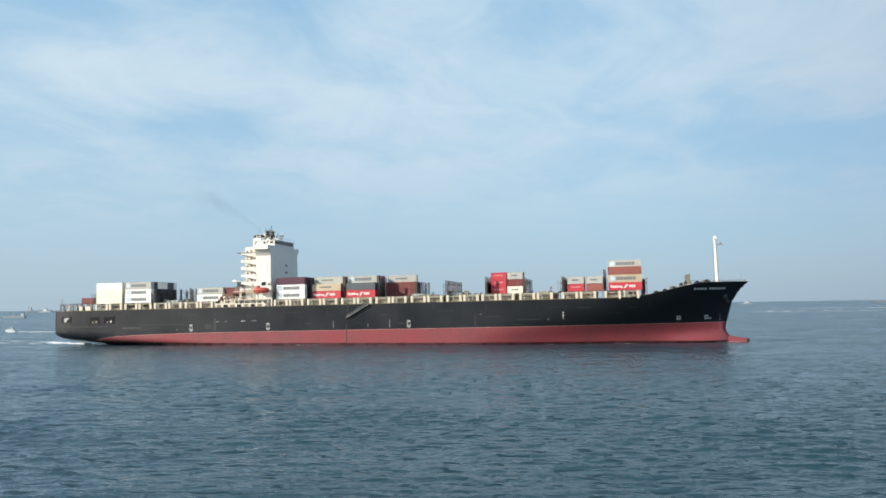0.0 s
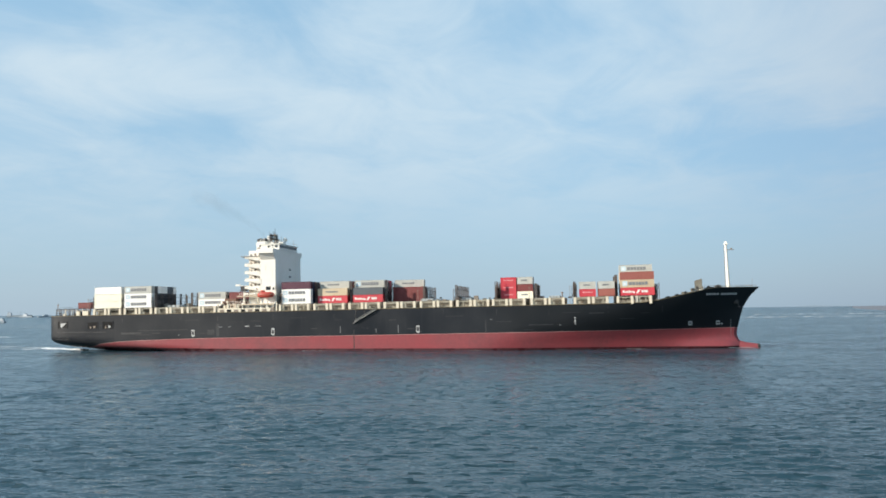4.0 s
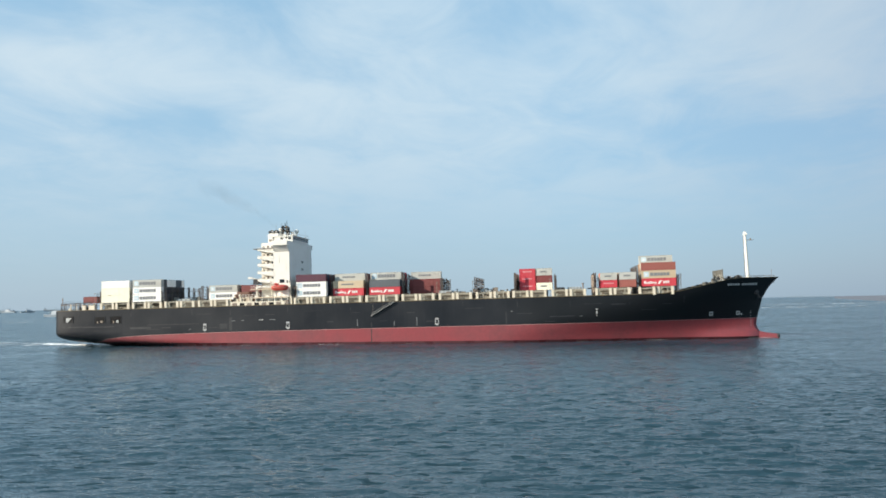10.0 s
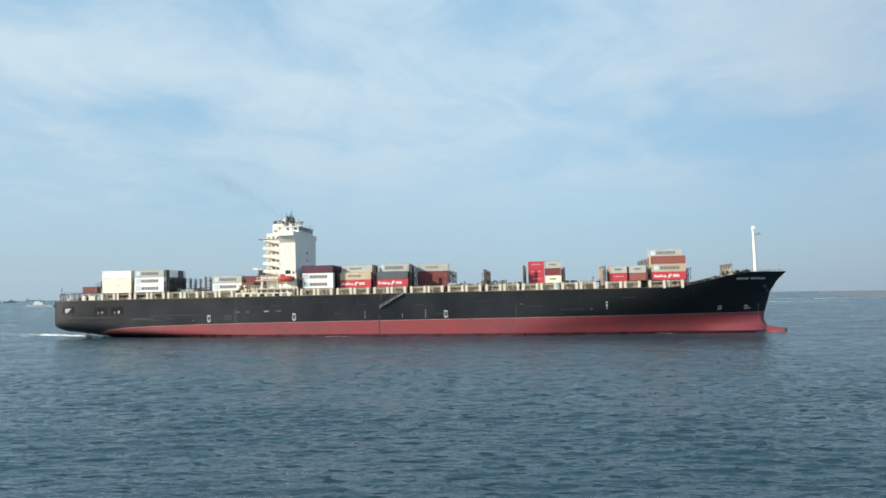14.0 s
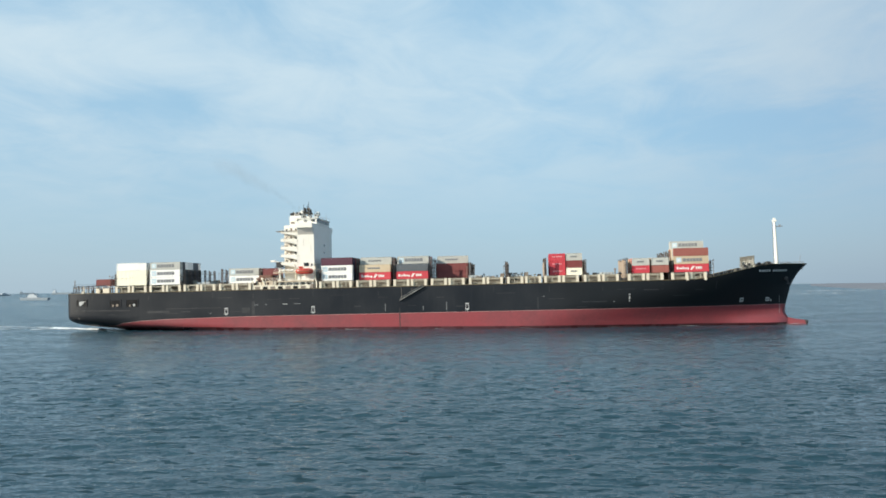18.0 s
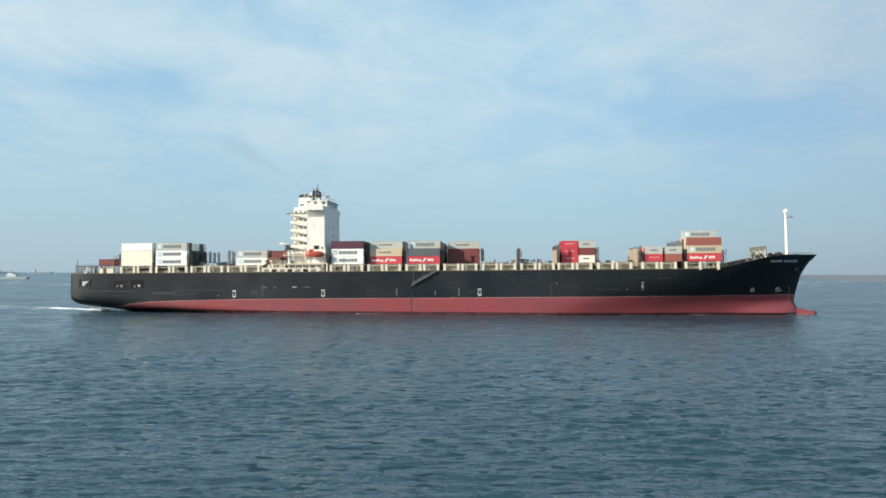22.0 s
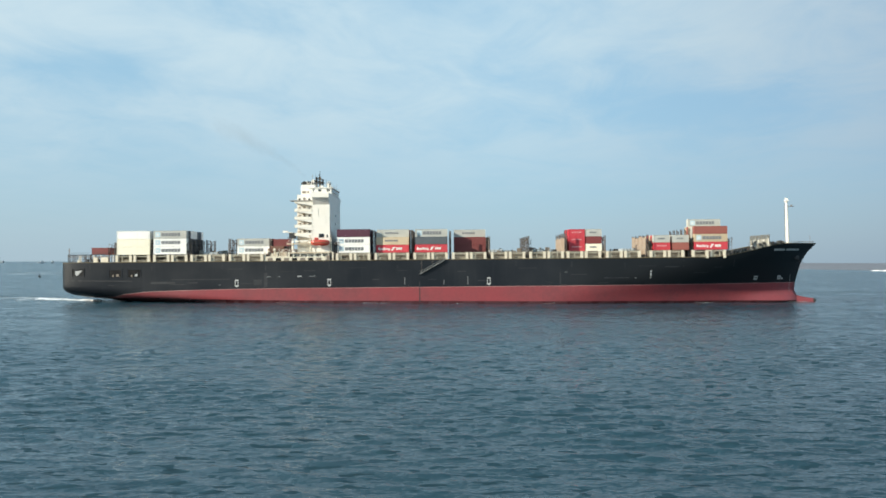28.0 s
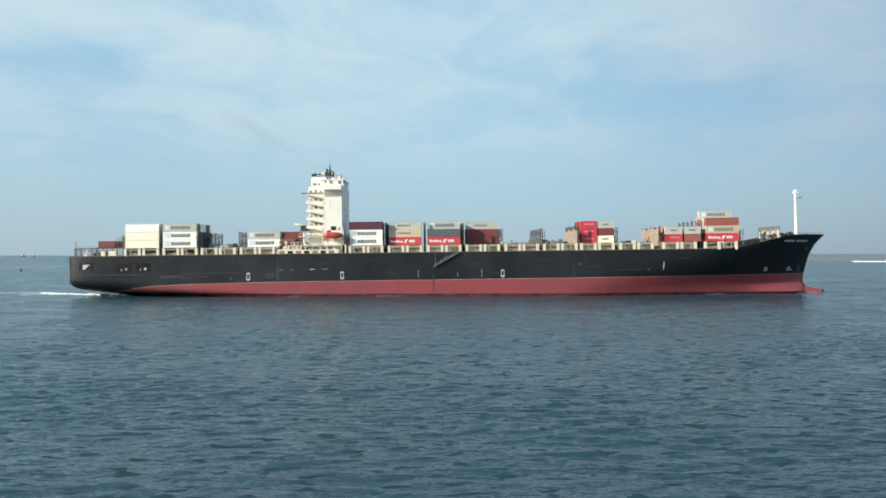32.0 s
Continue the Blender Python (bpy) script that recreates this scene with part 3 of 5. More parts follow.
def lashing_bridge(x, top, y0, y1):
    bm = boxes((x - 0.45, x + 0.45, y0, y1, 20.2, 20.36))
    if top > 23:
        box(bm, x - 0.45, x + 0.45, y0, y1, 22.9, 23.06)
    lb = part("lashing_bridge", bm, M_BRIDGE, ship, "rust-stained steel lashing bridge")
    n = max(4, round((y1 - y0) / 4.4))
    gap = (y1 - y0) / (n - 1)
    for k in range(n):
        y = y0 + gap * k
        part("post", boxes((x - 0.42, x - 0.12, y - 0.16, y + 0.16, DECK - 0.2, top), (x + 0.12, x + 0.42, y - 0.16, y + 0.16, DECK - 0.2, top - 0.6 * (k % 2)), (x - 0.12, x + 0.12, y - 0.1, y + 0.1, 19.0, 19.2), (x - 0.12, x + 0.12, y - 0.1, y + 0.1, 22.0, 22.2)), M_BRIDGE, lb)
        if k < n - 1 and k % 2 == 0:
            bm = bmesh.new()
            tube(bm, (x, y, DECK), (x, y + gap, top - 0.5), 0.09, n=5)
            part("brace", bm, M_BRIDGE, lb)
    if x in (23.6, 53.6, 69.2):
        for k in range(n - 1):
            y = y0 + gap * k
            part("panel", boxes((x - 0.5, x - 0.43, y + 0.2, y + gap - 0.2, DECK, 23.6 + 0.5 * (k % 2))), M_TANPANEL, lb)
    for z in ((21.3,) if top < 23 else (21.3, 24.0)):
        for dx in (-0.42, 0.42):
            bm = bmesh.new()
            tube(bm, (x + dx, y0, z), (x + dx, y1, z), 0.04, n=5)
            part("hand_rail", bm, M_BRIDGE, lb)
    # outboard landing for the lashers
    if y0 < -12:
        y = y0 - 1.0
        land = part("landing", boxes((x - 1.0, x + 1.0, y - 0.5, y + 0.9, 19.0, 19.14)), M_BRIDGE, lb)
        part("upper_landing", boxes((x - 1.0, x + 1.0, y - 0.5, y + 0.9, 21.7, 21.84)), M_BRIDGE, lb)
        for dx in (-0.95, 0.85):
            part("post", boxes((x + dx, x + dx + 0.14, y - 0.5, y - 0.36, DECK, 23.0 + dx * 0.4)), M_DARK, land)
        bm = bmesh.new()
        for z in (19.7, 20.2, 22.3, 22.8):
            tube(bm, (x - 1.0, y - 0.43, z), (x + 1.0, y - 0.43, z), 0.05, n=5)
        tube(bm, (x - 0.9, y - 0.43, 19.1), (x + 0.9, y - 0.43, 21.8), 0.07, n=5)
        part("hand_rail", bm, M_DARK, land)
    return lb


for x, top, y0, y1 in ((-144.4, 23.4, -15.2, 15.2), (-130.4, 24.2, -15.2, 15.2), (-116.4, 24.6, -15.2, 15.2), (-103.4, 24.6, -9.5, 15.2), (-88.0, 24.3, -9.5, 15.2), (-62.9, 23.0, -13.4, 13.4), (-48.7, 27.3, -10.8, 15.2), (-34.3, 27.3, -10.8, 15.2), (-20.0, 26.8, -10.8, 15.2), (-5.2, 24.7, -8, 15.2), (8.9, 24.4, -15.2, 15.2), (23.6, 25.6, -9.6, 15.2), (38.8, 24.6, -6.8, 15.2), (53.6, 24.6, -12.8, 10.6), (69.2, 26.8, -12.6, 12.6), (83.6, 22.8, -12.6, 12.6)):
    lashing_bridge(x, top, y0, y1)

# stern: open mooring deck with a rail and roof beam
bm = boxes((-162.2, -146.5, -15.1, -14.9, 18.1, 18.3), (-162.2, -146.5, 14.9, 15.1, 18.1, 18.3), (-162.4, -162.2, -15.1, 15.1, 18.1, 18.3))
stern_rail = part("stern_frame", bm, M_STEEL, ship, "dull steel frame round the mooring deck")
for k in range(8):
    x = -162.2 + 2.05 * k
    for y in (-15.0, 15.0):
        part("post", boxes((x - 0.1, x + 0.1, y - 0.1, y + 0.1, DECK - 0.3, 19.0)), M_CREAM if k % 4 == 2 else M_DARK, stern_rail)
for k in range(7):
    y = -13 + 26 * k / 6
    part("post", boxes((-162.4, -162.2, y - 0.1, y + 0.1, DECK - 0.3, 19.0)), M_CREAM if k % 4 == 2 else M_DARK, stern_rail)
bm = bmesh.new()
for y in (-15.0, 15.0):
    for z in (16.6, 17.2):
        tube(bm, (-162.2, y, z), (-146.5, y, z), 0.04, n=5)
for z in (19.2, 19.6):
    tube(bm, (-162.2, -15.0, z), (-146.5, -15.0, z), 0.035, n=5)
tube(bm, (-162.2, -15.0, 18.7), (-148.5, -15.0, 19.0), 0.17, n=6)
part("hand_rail", bm, M_DARK, stern_rail)
for k in range(16):
    x = -161.7 + 1.0 * k
    part("stanchion", boxes((x - 0.08, x + 0.08, -15.06, -14.96, DECK - 0.3, 18.95)), M_CREAM if k % 5 == 4 else M_DARK, stern_rail)
part("stern_light_pole", boxes((-162.4, -162.2, -14.0, -13.8, 18.8, 21.4), (-162.6, -162.0, -14.1, -13.7, 20.4, 20.6)), M_STEEL, ship)
bm = bmesh.new()
tube(bm, (-157.5, -9, DECK), (-157.5, -9, 17.4), 0.5)
tube(bm, (-154.5, -11, 16.9), (-154.5, -7, 16.9), 0.8, n=12)
part("mooring_winch", bm, M_DARK, ship)

# ---- ship: superstructure ----
M_IVORY = mat("ivory_weathered_paint", (0.85, 0.82, 0.73), 0.55, vary=0.3, dirt=(0.45, 0.33, 0.2), scale=0.4, streak=0.3)
house = part("accommodation_block", boxes((-71.4, -64.8, -14.2, 14.2, DECK - 0.3, 38.4), (-77.5, -71.4, -11.0, 11.0, DECK - 0.3, 40.9), (-79.0, -64.9, -15.0, 15.0, DECK - 0.3, 18.9)), M_WHITE, ship, "white painted accommodation tower")
for i, z in enumerate((25.6, 28.6, 31.6, 34.6, 37.8)):
    part("balcony", boxes((-77.9, -71.35, 10.9, 14.3, z - 0.22, z)), M_WHITE, house)
    bm = boxes((-77.9, -71.35, -14.3, -10.9, z - 0.22, z))
    prism(bm, [(-77.9, z - 0.22), (-71.4, z - 0.22), (-71.4, z - 1.3), (-74.5, z - 0.7)], -14.25, -14.05)
    bal = part("balcony", bm, M_WHITE, house)
    bm = bmesh.new()
    for h in (0.55, 1.1):
        tube(bm, (-77.8, -14.2, z + h), (-71.5, -14.2, z + h), 0.04, n=5)
        tube(bm, (-77.8, -14.2, z + h), (-77.8, -11, z + h), 0.04, n=5)
    for k in range(6):
        tube(bm, (-77.8 + 1.25 * k, -14.2, z), (-77.8 + 1.25 * k, -14.2, z + 1.1), 0.04, n=5)
    part("hand_rail", bm, M_WHITE, bal)
    part("parapet", boxes((-77.9, -71.4, -14.32, -14.24, z - 0.2, z + 0.75)), M_IVORY, bal)
    part("door", boxes((-75.2, -74.3, -11.05, -10.95, z, z + 2.0)), M_STEEL, bal)
    part("window", boxes((-76.9, -76.2, -11.05, -10.95, z + 0.9, z + 1.7)), M_GLASS, bal)
    part("window", boxes((-73.3, -72.5, -11.05, -10.95, z + 0.9, z + 1.7)), M_GLASS, bal)
# bridge wings, flared out of the tower, and the wheelhouse
bm = bmesh.new()
for s, e in ((-1, 16.9), (1, 15.6)):
    a = [bm.verts.new((x, s * y, z)) for x, y, z in ((-71.0, 14.21, 36.9), (-64.95, 14.21, 36.9), (-64.95, e - 0.7, 39.4), (-71.0, e - 0.7, 39.4))]
    b = [bm.verts.new((x, s * 14.21, 39.4)) for x in (-71.0, -64.95)]
    for f in (a, (a[0], b[0], a[3]), (a[1], a[2], b[1]), (a[3], b[0], b[1], a[2]), (a[0], a[1], b[1], b[0])):
        bm.faces.new(f)
    y = sorted((s * 14.21, s * e))
    box(bm, -71.2, -64.75, *y, 39.4, 41.2)
box(bm, -71.2, -64.75, -14.2, 14.2, 38.4, 41.2)
bmesh.ops.recalc_face_normals(bm, faces=bm.faces)
wings = part("bridge_wing", bm, M_WHITE, ship, "white bridge wings flared out of the tower")
wheel = part("wheelhouse", boxes((-73.0, -64.6, -10.5, 9.5, 41.2, 43.4), (-73.3, -64.2, -10.9, 9.9, 43.4, 43.65)), M_WHITE, ship)
for k in range(13):
    y = -10.0 + 1.48 * k
    part("window", boxes((-64.62, -64.5, y, y + 1.2, 42.0, 43.1)), M_GLASS, wheel)
for x in (-69.6, -66.4):
    part("window", boxes((x, x + 1.1, -10.62, -10.49, 42.1, 43.0)), M_GLASS, wheel)
# front windows, few and small
for z in (33.0, 30.0):
    for k in range(2):
        part("window", boxes((-64.81, -64.74, 0.6 + 1.4 * k, 1.4 + 1.4 * k, z, z + 0.8)), M_GLASS, house)
part("window", boxes((-68.9, -66.9, -14.27, -14.19, 24.6, 26.0)), M_GLASS, house)
part("window", boxes((-66.0, -65.5, -14.27, -14.19, 24.6, 25.6)), M_GLASS, house)
for k in range(6):
    part("door" if k % 3 == 1 else "window", boxes((-78.0 + 2.1 * k, -77.2 + 2.1 * k, -15.08, -14.98, 16.3 if k % 3 == 1 else 17.0, 18.3 if k % 3 == 1 else 18.0)), M_STEEL if k % 3 == 1 else M_GLASS, house)
# decks round the foot of the tower
for s in (-1, 1):
    y = sorted((s * 16.6, s * 14.9))
    bd = part("boat_deck", boxes((-83.5, -64.6, *y, 18.9, 19.1)), M_IVORY, ship, "ivory boat deck on short posts")
    for k in range(8):
        q = sorted((s * 16.5, s * 16.2))
        part("post", boxes((-83.3 + 2.6 * k, -83.0 + 2.6 * k, *q, DECK - 0.3, 18.9)), M_IVORY, bd)
    y = sorted((s * 15.6, s * 10.9))
    part("raft_deck", boxes((-80.5, -71.4, *y, 22.2, 22.4)), M_IVORY, ship)
bm = bmesh.new()
for z in (19.7, 20.3):
    tube(bm, (-83.4, -16.5, z), (-72.5, -16.5, z), 0.04, n=5)
for k in range(9):
    tube(bm, (-83.4 + 1.35 * k, -16.5, 19.1), (-83.4 + 1.35 * k, -16.5, 20.3), 0.04, n=5)
for z in (23.0, 23.5):
    tube(bm, (-80.4, -15.5, z), (-71.6, -15.5, z), 0.04, n=5)
part("hand_rail", bm, M_WHITE, ship)
bm = bmesh.new()
for k in range(12):
    box(bm, -83.0 + 0.35 * k, -82.6 + 0.35 * k, -15.9, -15.1, 16.0 + 0.26 * k, 16.06 + 0.26 * k)
tube(bm, (-83.0, -15.9, 16.9), (-78.9, -15.9, 20.0), 0.05, n=5)
part("stairway", bm, M_CREAM, ship)
# cream bulwark and gear before and abaft the tower
part("side_screen", boxes((-88.5, -66.0, -16.95, -16.75, DECK - 0.3, 17.5), (-88.5, -80.0, -16.95, -16.0, 17.5, 17.7)), M_CREAM, ship)
for k in range(5):
    part("locker", bevelled(boxes((-86.6 + 1.9 * k, -85.4 + 1.9 * k, -15.6, -14.6, DECK - 0.25, 17.6 + 0.5 * (k % 2))), 0.05, 1), M_CREAM if k % 2 else M_WHITE, ship)
# davits
for x in (-71.8, -64.2):
    bm = bmesh.new()
    tube(bm, (x, -14.9, 19.0), (x, -15.4, 24.6), 0.22, n=6)
    tube(bm, (x, -15.4, 24.6), (x, -17.0, 25.4), 0.2, n=6)
    part("davit", bm, M_CREAM, ship, "cream lifeboat davit")
# stores crane abaft the tower
bm = boxes((-80.6, -77.4, -13.6, -11.0, 24.4, 24.7), (-80.2, -77.8, -13.2, -11.4, 24.7, 26.5))
part("crane_platform", bm, M_DARK, ship)
bm = bmesh.new()
tube(bm, (-79.0, -12.3, DECK), (-79.0, -12.3, 24.4), 0.45)
tube(bm, (-79.0, -12.3, 26.4), (-82.2, -12.3, 27.0), 0.3, 0.2, n=6)
box(bm, -82.6, -80.8, -12.7, -11.9, 26.6, 27.3)
part("crane_boom", bm, M_WHITE, ship, "white stores crane boom")

# funnel casing and masts
fun = part("funnel_casing", bevelled(boxes((-77.4, -72.4, -4.2, 4.2, 40.9, 45.4)), 0.5, 2), M_WHITE, ship, "white funnel casing with black top")
part("funnel_top", bevelled(boxes((-77.3, -73.0, -3.9, 3.9, 45.35, 46.5)), 0.3, 2), M_DARK, fun)
for x, y, h in ((-76.2, -1.8, 46.9), (-75.3, 0.4, 47.1), (-74.3, -1.2, 46.8)):
    bm = bmesh.new()
    tube(bm, (x, y, 46.1), (x - 0.2, y, h), 0.4, n=10)
    part("exhaust_pipe", bm, M_DARK, fun)
part("exhaust_hood", bevelled(boxes((-73.6, -72.2, -2.0, 1.6, 45.4, 47.6)), 0.3, 2), M_WHITE, fun)
rmast = part("radar_mast", boxes((-71.0, -70.2, -0.5, 0.5, 43.6, 48.6), (-71.6, -69.4, -2.6, 2.6, 46.2, 46.4), (-71.4, -69.8, -1.8, 1.8, 47.9, 48.05)), M_STEEL, ship, "dark steel radar mast with yards")
for y, z, h in ((-2.4, 46.4, 3.2), (2.4, 46.4, 2.6), (0.0, 48.6, 2.6), (-1.5, 48.0, 1.6)):
    bm = bmesh.new()
    tube(bm, (-70.6, y, z), (-70.6, y, z + h), 0.14, 0.06, n=5)
    part("antenna", bm, M_DARK, rmast)
part("radar_scanner", boxes((-70.5, -70.2, -1.9, 1.9, 47.1, 47.45), (-70.6, -70.1, -0.3, 0.3, 46.4, 47.1)), M_WHITE, rmast)
part("radar_scanner", boxes((-72.5, -72.2, -3.2, 0.2, 45.2, 45.5), (-72.6, -72.1, -1.8, -1.2, 43.6, 45.2)), M_WHITE, rmast)
for x, y, z, r in ((-67.6, 3.5, 46.4, 0.95), (-66.2, -6.5, 45.0, 0.5)):
    bm = bmesh.new()
    bmesh.ops.create_uvsphere(bm, u_segments=14, v_segments=10, radius=r, matrix=Matrix.Translation((x, y, z)))
    tube(bm, (x, y, 43.6), (x, y, z - r * 0.7), 0.22, n=6)
    part("satellite_dome", bm, M_WHITE, ship)
bm = bmesh.new()
for x in (-74.5, -72.8):
    tube(bm, (x, -6.5, 43.6), (x, -6.5, 46.6), 0.1, n=5)
tube(bm, (-74.5, -6.5, 45.6), (-72.8, -6.5, 45.6), 0.08, n=5)
for z in (44.1, 44.6):
    tube(bm, (-73.2, -10.8, z), (-64.3, -10.8, z), 0.04, n=5)
    tube(bm, (-64.3, -10.8, z), (-64.3, 9.8, z), 0.04, n=5)
part("top_deck_rail", bm, M_WHITE, ship)

# ---- ship: bow ----
fm = bmesh.new()
tube(fm, (111.2, 0, 19.3), (110.9, 0, 37.4), 0.72, 0.45, n=14)
box(fm, 110.3, 111.5, -0.9, 0.9, 37.4, 38.0)
foremast = part("foremast", fm, M_WHITE, ship, "white tapered foremast")
part("mast_light", boxes((110.5, 111.3, -0.4, 0.4, 38.0, 38.7)), M_WHITE, foremast)
part("platform", boxes((111.2, 113.8, -0.6, 0.6, 35.4, 35.55), (112.6, 113.1, -0.25, 0.25, 35.55, 36.1)), M_STEEL, foremast)
bm = bmesh.new()
for y in (-0.25, 0.25):
    tube(bm, (110.15, y, 19.4), (110.25, y, 37.0), 0.035, n=4)
for k in range(30):
    tube(bm, (110.16, -0.25, 20 + 0.57 * k), (110.16, 0.25, 20 + 0.57 * k), 0.03, n=4)
part("ladder", bm, M_STEEL, foremast)
M_PALE = mat("pale_grey_ship_paint", (0.50, 0.50, 0.46), 0.6, vary=0.4, dirt=(0.26, 0.2, 0.14), scale=0.5, streak=0.3)
brk = part("breakwater", boxes((100.2, 100.36, -9.5, 9.2, 19.3, 20.6)), M_PALE, ship, "pale grey breakwater with open framing across the forecastle")
for k in range(13):
    y = -9.5 + 1.55 * k
    part("upright", boxes((100.0, 100.36, y - 0.1, y + 0.1, 20.6, 24.3)), M_GREY, brk)
    bm = bmesh.new()
    prism(bm, [(100.36, 19.3), (101.2, 19.3), (100.36, 22.0)], y - 0.05, y + 0.05)
    part("bracket", bm, M_GREY, brk)
    if k < 12 and k != 10:
        part("plate", boxes((100.22, 100.32, y + 0.16, y + 1.39, 20.65, 22.7 if k % 4 else 23.3)), M_PALE if k % 3 else M_WHITE, brk)
for z in (22.85, 23.3, 23.75, 24.15):
    part("slat", boxes((100.18, 100.38, -9.6, 9.3, z, z + 0.2)), M_GREY, brk)
# gear on the rising deck abaft the forecastle
for x, y, w, z0, h in ((87.0, -10.6, 2.2, 16.2, 1.9), (90.4, -9.8, 1.6, 16.2, 2.6), (93.0, -9.4, 2.6, 16.2, 3.5), (96.4, -8.6, 1.4, 16.2, 4.7), (98.2, -8.2, 1.2, 16.2, 5.2), (105.6, -4.4, 2.4, 19.3, 2.7), (102.6, -5.6, 1.2, 19.3, 2.3)):
    gear = part("mooring_gear", bevelled(boxes((x, x + w, y, y + 1.6, z0, z0 + h)), 0.12, 2), M_GREY, ship, "grey mooring machinery")
    bm = bmesh.new()
    tube(bm, (x + w * 0.5, y - 0.2, z0 + h - 0.3), (x + w * 0.5, y + 1.8, z0 + h - 0.3), 0.5, n=12)
    part("drum", bm, M_DARK, gear)
for x, y in ((104.0, -5.0), (104.0, 5.0), (107.2, -3.6), (114.0, 0.0)):
    bm = bmesh.new()
    tube(bm, (x, y - 1.4, 20.3), (x, y + 1.4, 20.3), 0.75, n=12)
    box(bm, x - 0.9, x + 0.9, y + 1.4, y + 1.8, 19.3, 21.3)
    box(bm, x - 0.9, x + 0.9, y - 1.8, y - 1.4, 19.3, 21.3)
    part("windlass", bm, M_DARK, ship)
for s in (-1, 1):
    at = [Vector((100.5 + 2.05 * k, s * max(0.05, half_b(100.5 + 2.05 * k, 20.8) - 0.25), 21.7)) for k in range(11)]
    bm = bmesh.new()
    for p, q in zip(at, at[1:]):
        tube(bm, p, q, 0.05, n=5)
    rail = part("bow_rail", bm, M_STEEL, ship)
    for p in at:
        bm = bmesh.new()
        tube(bm, p, p - Vector((0, 0, 1.1)), 0.05, n=5)
        part("stanchion", bm, M_STEEL, rail)
bm = bmesh.new()
tube(bm, (119.6, 0, 20.6), (119.9, 0, 24.2), 0.08, 0.05, n=5)
part("jackstaff", bm, M_STEEL, ship)
for s in (-1, 1):
    bm = bmesh.new()
    y = s * (half_b(113.0, 15.0) + 0.35)
    bmesh.ops.create_uvsphere(bm, u_segments=10, v_segments=8, radius=0.9, matrix=Matrix.Translation((113.2, y, 15.6)) @ Matrix.Diagonal((1.2, 0.45, 1.0, 1)))
    tube(bm, (113.2, y, 15.8), (114.4, y + s * 0.5, 13.4), 0.22, n=6)
    tube(bm, (113.2, y + s * 0.5, 13.6), (115.6, y + s * 0.2, 13.9), 0.2, 0.1, n=6)
    part("anchor", bm, M_DARK, ship, "dark anchor housed in its pipe")


# ---- ship: markings on the hull ----
def hull_plate(name, x, z, w, h, material, parent, label="", s=-1, lift=0.03, depth=0.05):
    """A thin plate laid on the ship's side."""
    bm = bmesh.new()
    vs = []
    for dx, dz in ((-w / 2, -h / 2), (w / 2, -h / 2), (w / 2, h / 2), (-w / 2, h / 2)):
        vs.append((x + dx, half_b(x + dx, z + dz), z + dz))
    a = [bm.verts.new((p, s * (q + lift), r)) for p, q, r in vs]
    b = [bm.verts.new((p, s * (q - depth), r)) for p, q, r in vs]
    bm.faces.new(a)
    for k in range(4):
        bm.faces.new((a[k], b[k], b[(k + 1) % 4], a[(k + 1) % 4]))
    bmesh.ops.recalc_face_normals(bm, faces=bm.faces)
    return part(name, bm, material, parent, label)


for x in (-98.7, -64.6, -5.9):  # arrows with a bar above
    mark = hull_plate("tug_mark", x, 9.0, 1.3, 0.55, M_MARK, ship, "small white tug mark")
    hull_plate("bar", x - 0.5, 7.9, 0.22, 1.5, M_MARK, mark)
    hull_plate("bar", x + 0.5, 7.9, 0.22, 1.5, M_MARK, mark)
    bm = bmesh.new()
    prism(bm, [(x - 0.95, 7.15), (x, 6.35), (x + 0.95, 7.15)], -HALF - 0.03, -HALF + 0.05)
    part("arrow", bm, M_MARK, mark)
mark = hull_plate("tug_mark", 53.6, 11.0, 0.7, 0.4, M_MARK, ship, "worn white tug mark")
hull_plate("bar", 53.6, 9.8, 0.5, 1.1, M_MARK, mark)
hull_plate("bar", 53.6, 8.7, 0.4, 0.4, M_MARK, mark)
for x, z, h in ((-13.6, 8.2, 3.0), (-36.8, 8.2, 2.6), (-22.4, 7.6, 1.6)):
    hull_plate("load_line_mark", x, z, 0.3, h, M_FAINT, ship)
hull_plate("hull_seam", -31.3, 4.2, 0.35, 7.6, M_DARK, ship)
for x, z, w in ((-86.8, 10.2, 2.2), (-83.0, 10.2, 1.6), (-75.5, 10.3, 3.0), (-70.8, 10.3, 4.0), (22.5, 11.0, 1.4), (-105.0, 7.3, 1.0), (48.0, 8.6, 1.2)):
    hull_plate("scupper", x, z, w * 0.6, 0.28, M_MARK if x == -75.5 else M_FAINT, ship)
for x in (95.8, 106.2):
    ring = hull_plate("bow_mark", x, 8.0, 1.5, 1.5, M_MARK, ship, "white thruster or bulb symbol")
    hull_plate("bar", x, 8.0, 0.9, 0.4, M_BLACK, ring, lift=0.05)
hull_plate("bar", 107.6, 7.6, 0.7, 0.6, M_MARK, ring)
# the ship's name, as bars
M_NAME = mat("greyed_white_lettering", (0.52, 0.53, 0.54), 0.6, vary=0.5)
x = 101.4
for w in (0.9, 0.9, 0.7, 0.9, 0.9, 0.0, 1.0, 1.0, 0.9, 0.9, 0.9, 1.0):
    if w:
        hull_plate("name_bar", x + w / 2, 18.6, w * 0.85, 0.75, M_NAME, ship)
    x += (w or 0.6) + 0.12
# draught marks at the stem
for k in range(9):
    hull_plate("draught_mark", 111.2, 1.2 + 0.95 * k, 0.2, 0.35, M_MARK, ship)
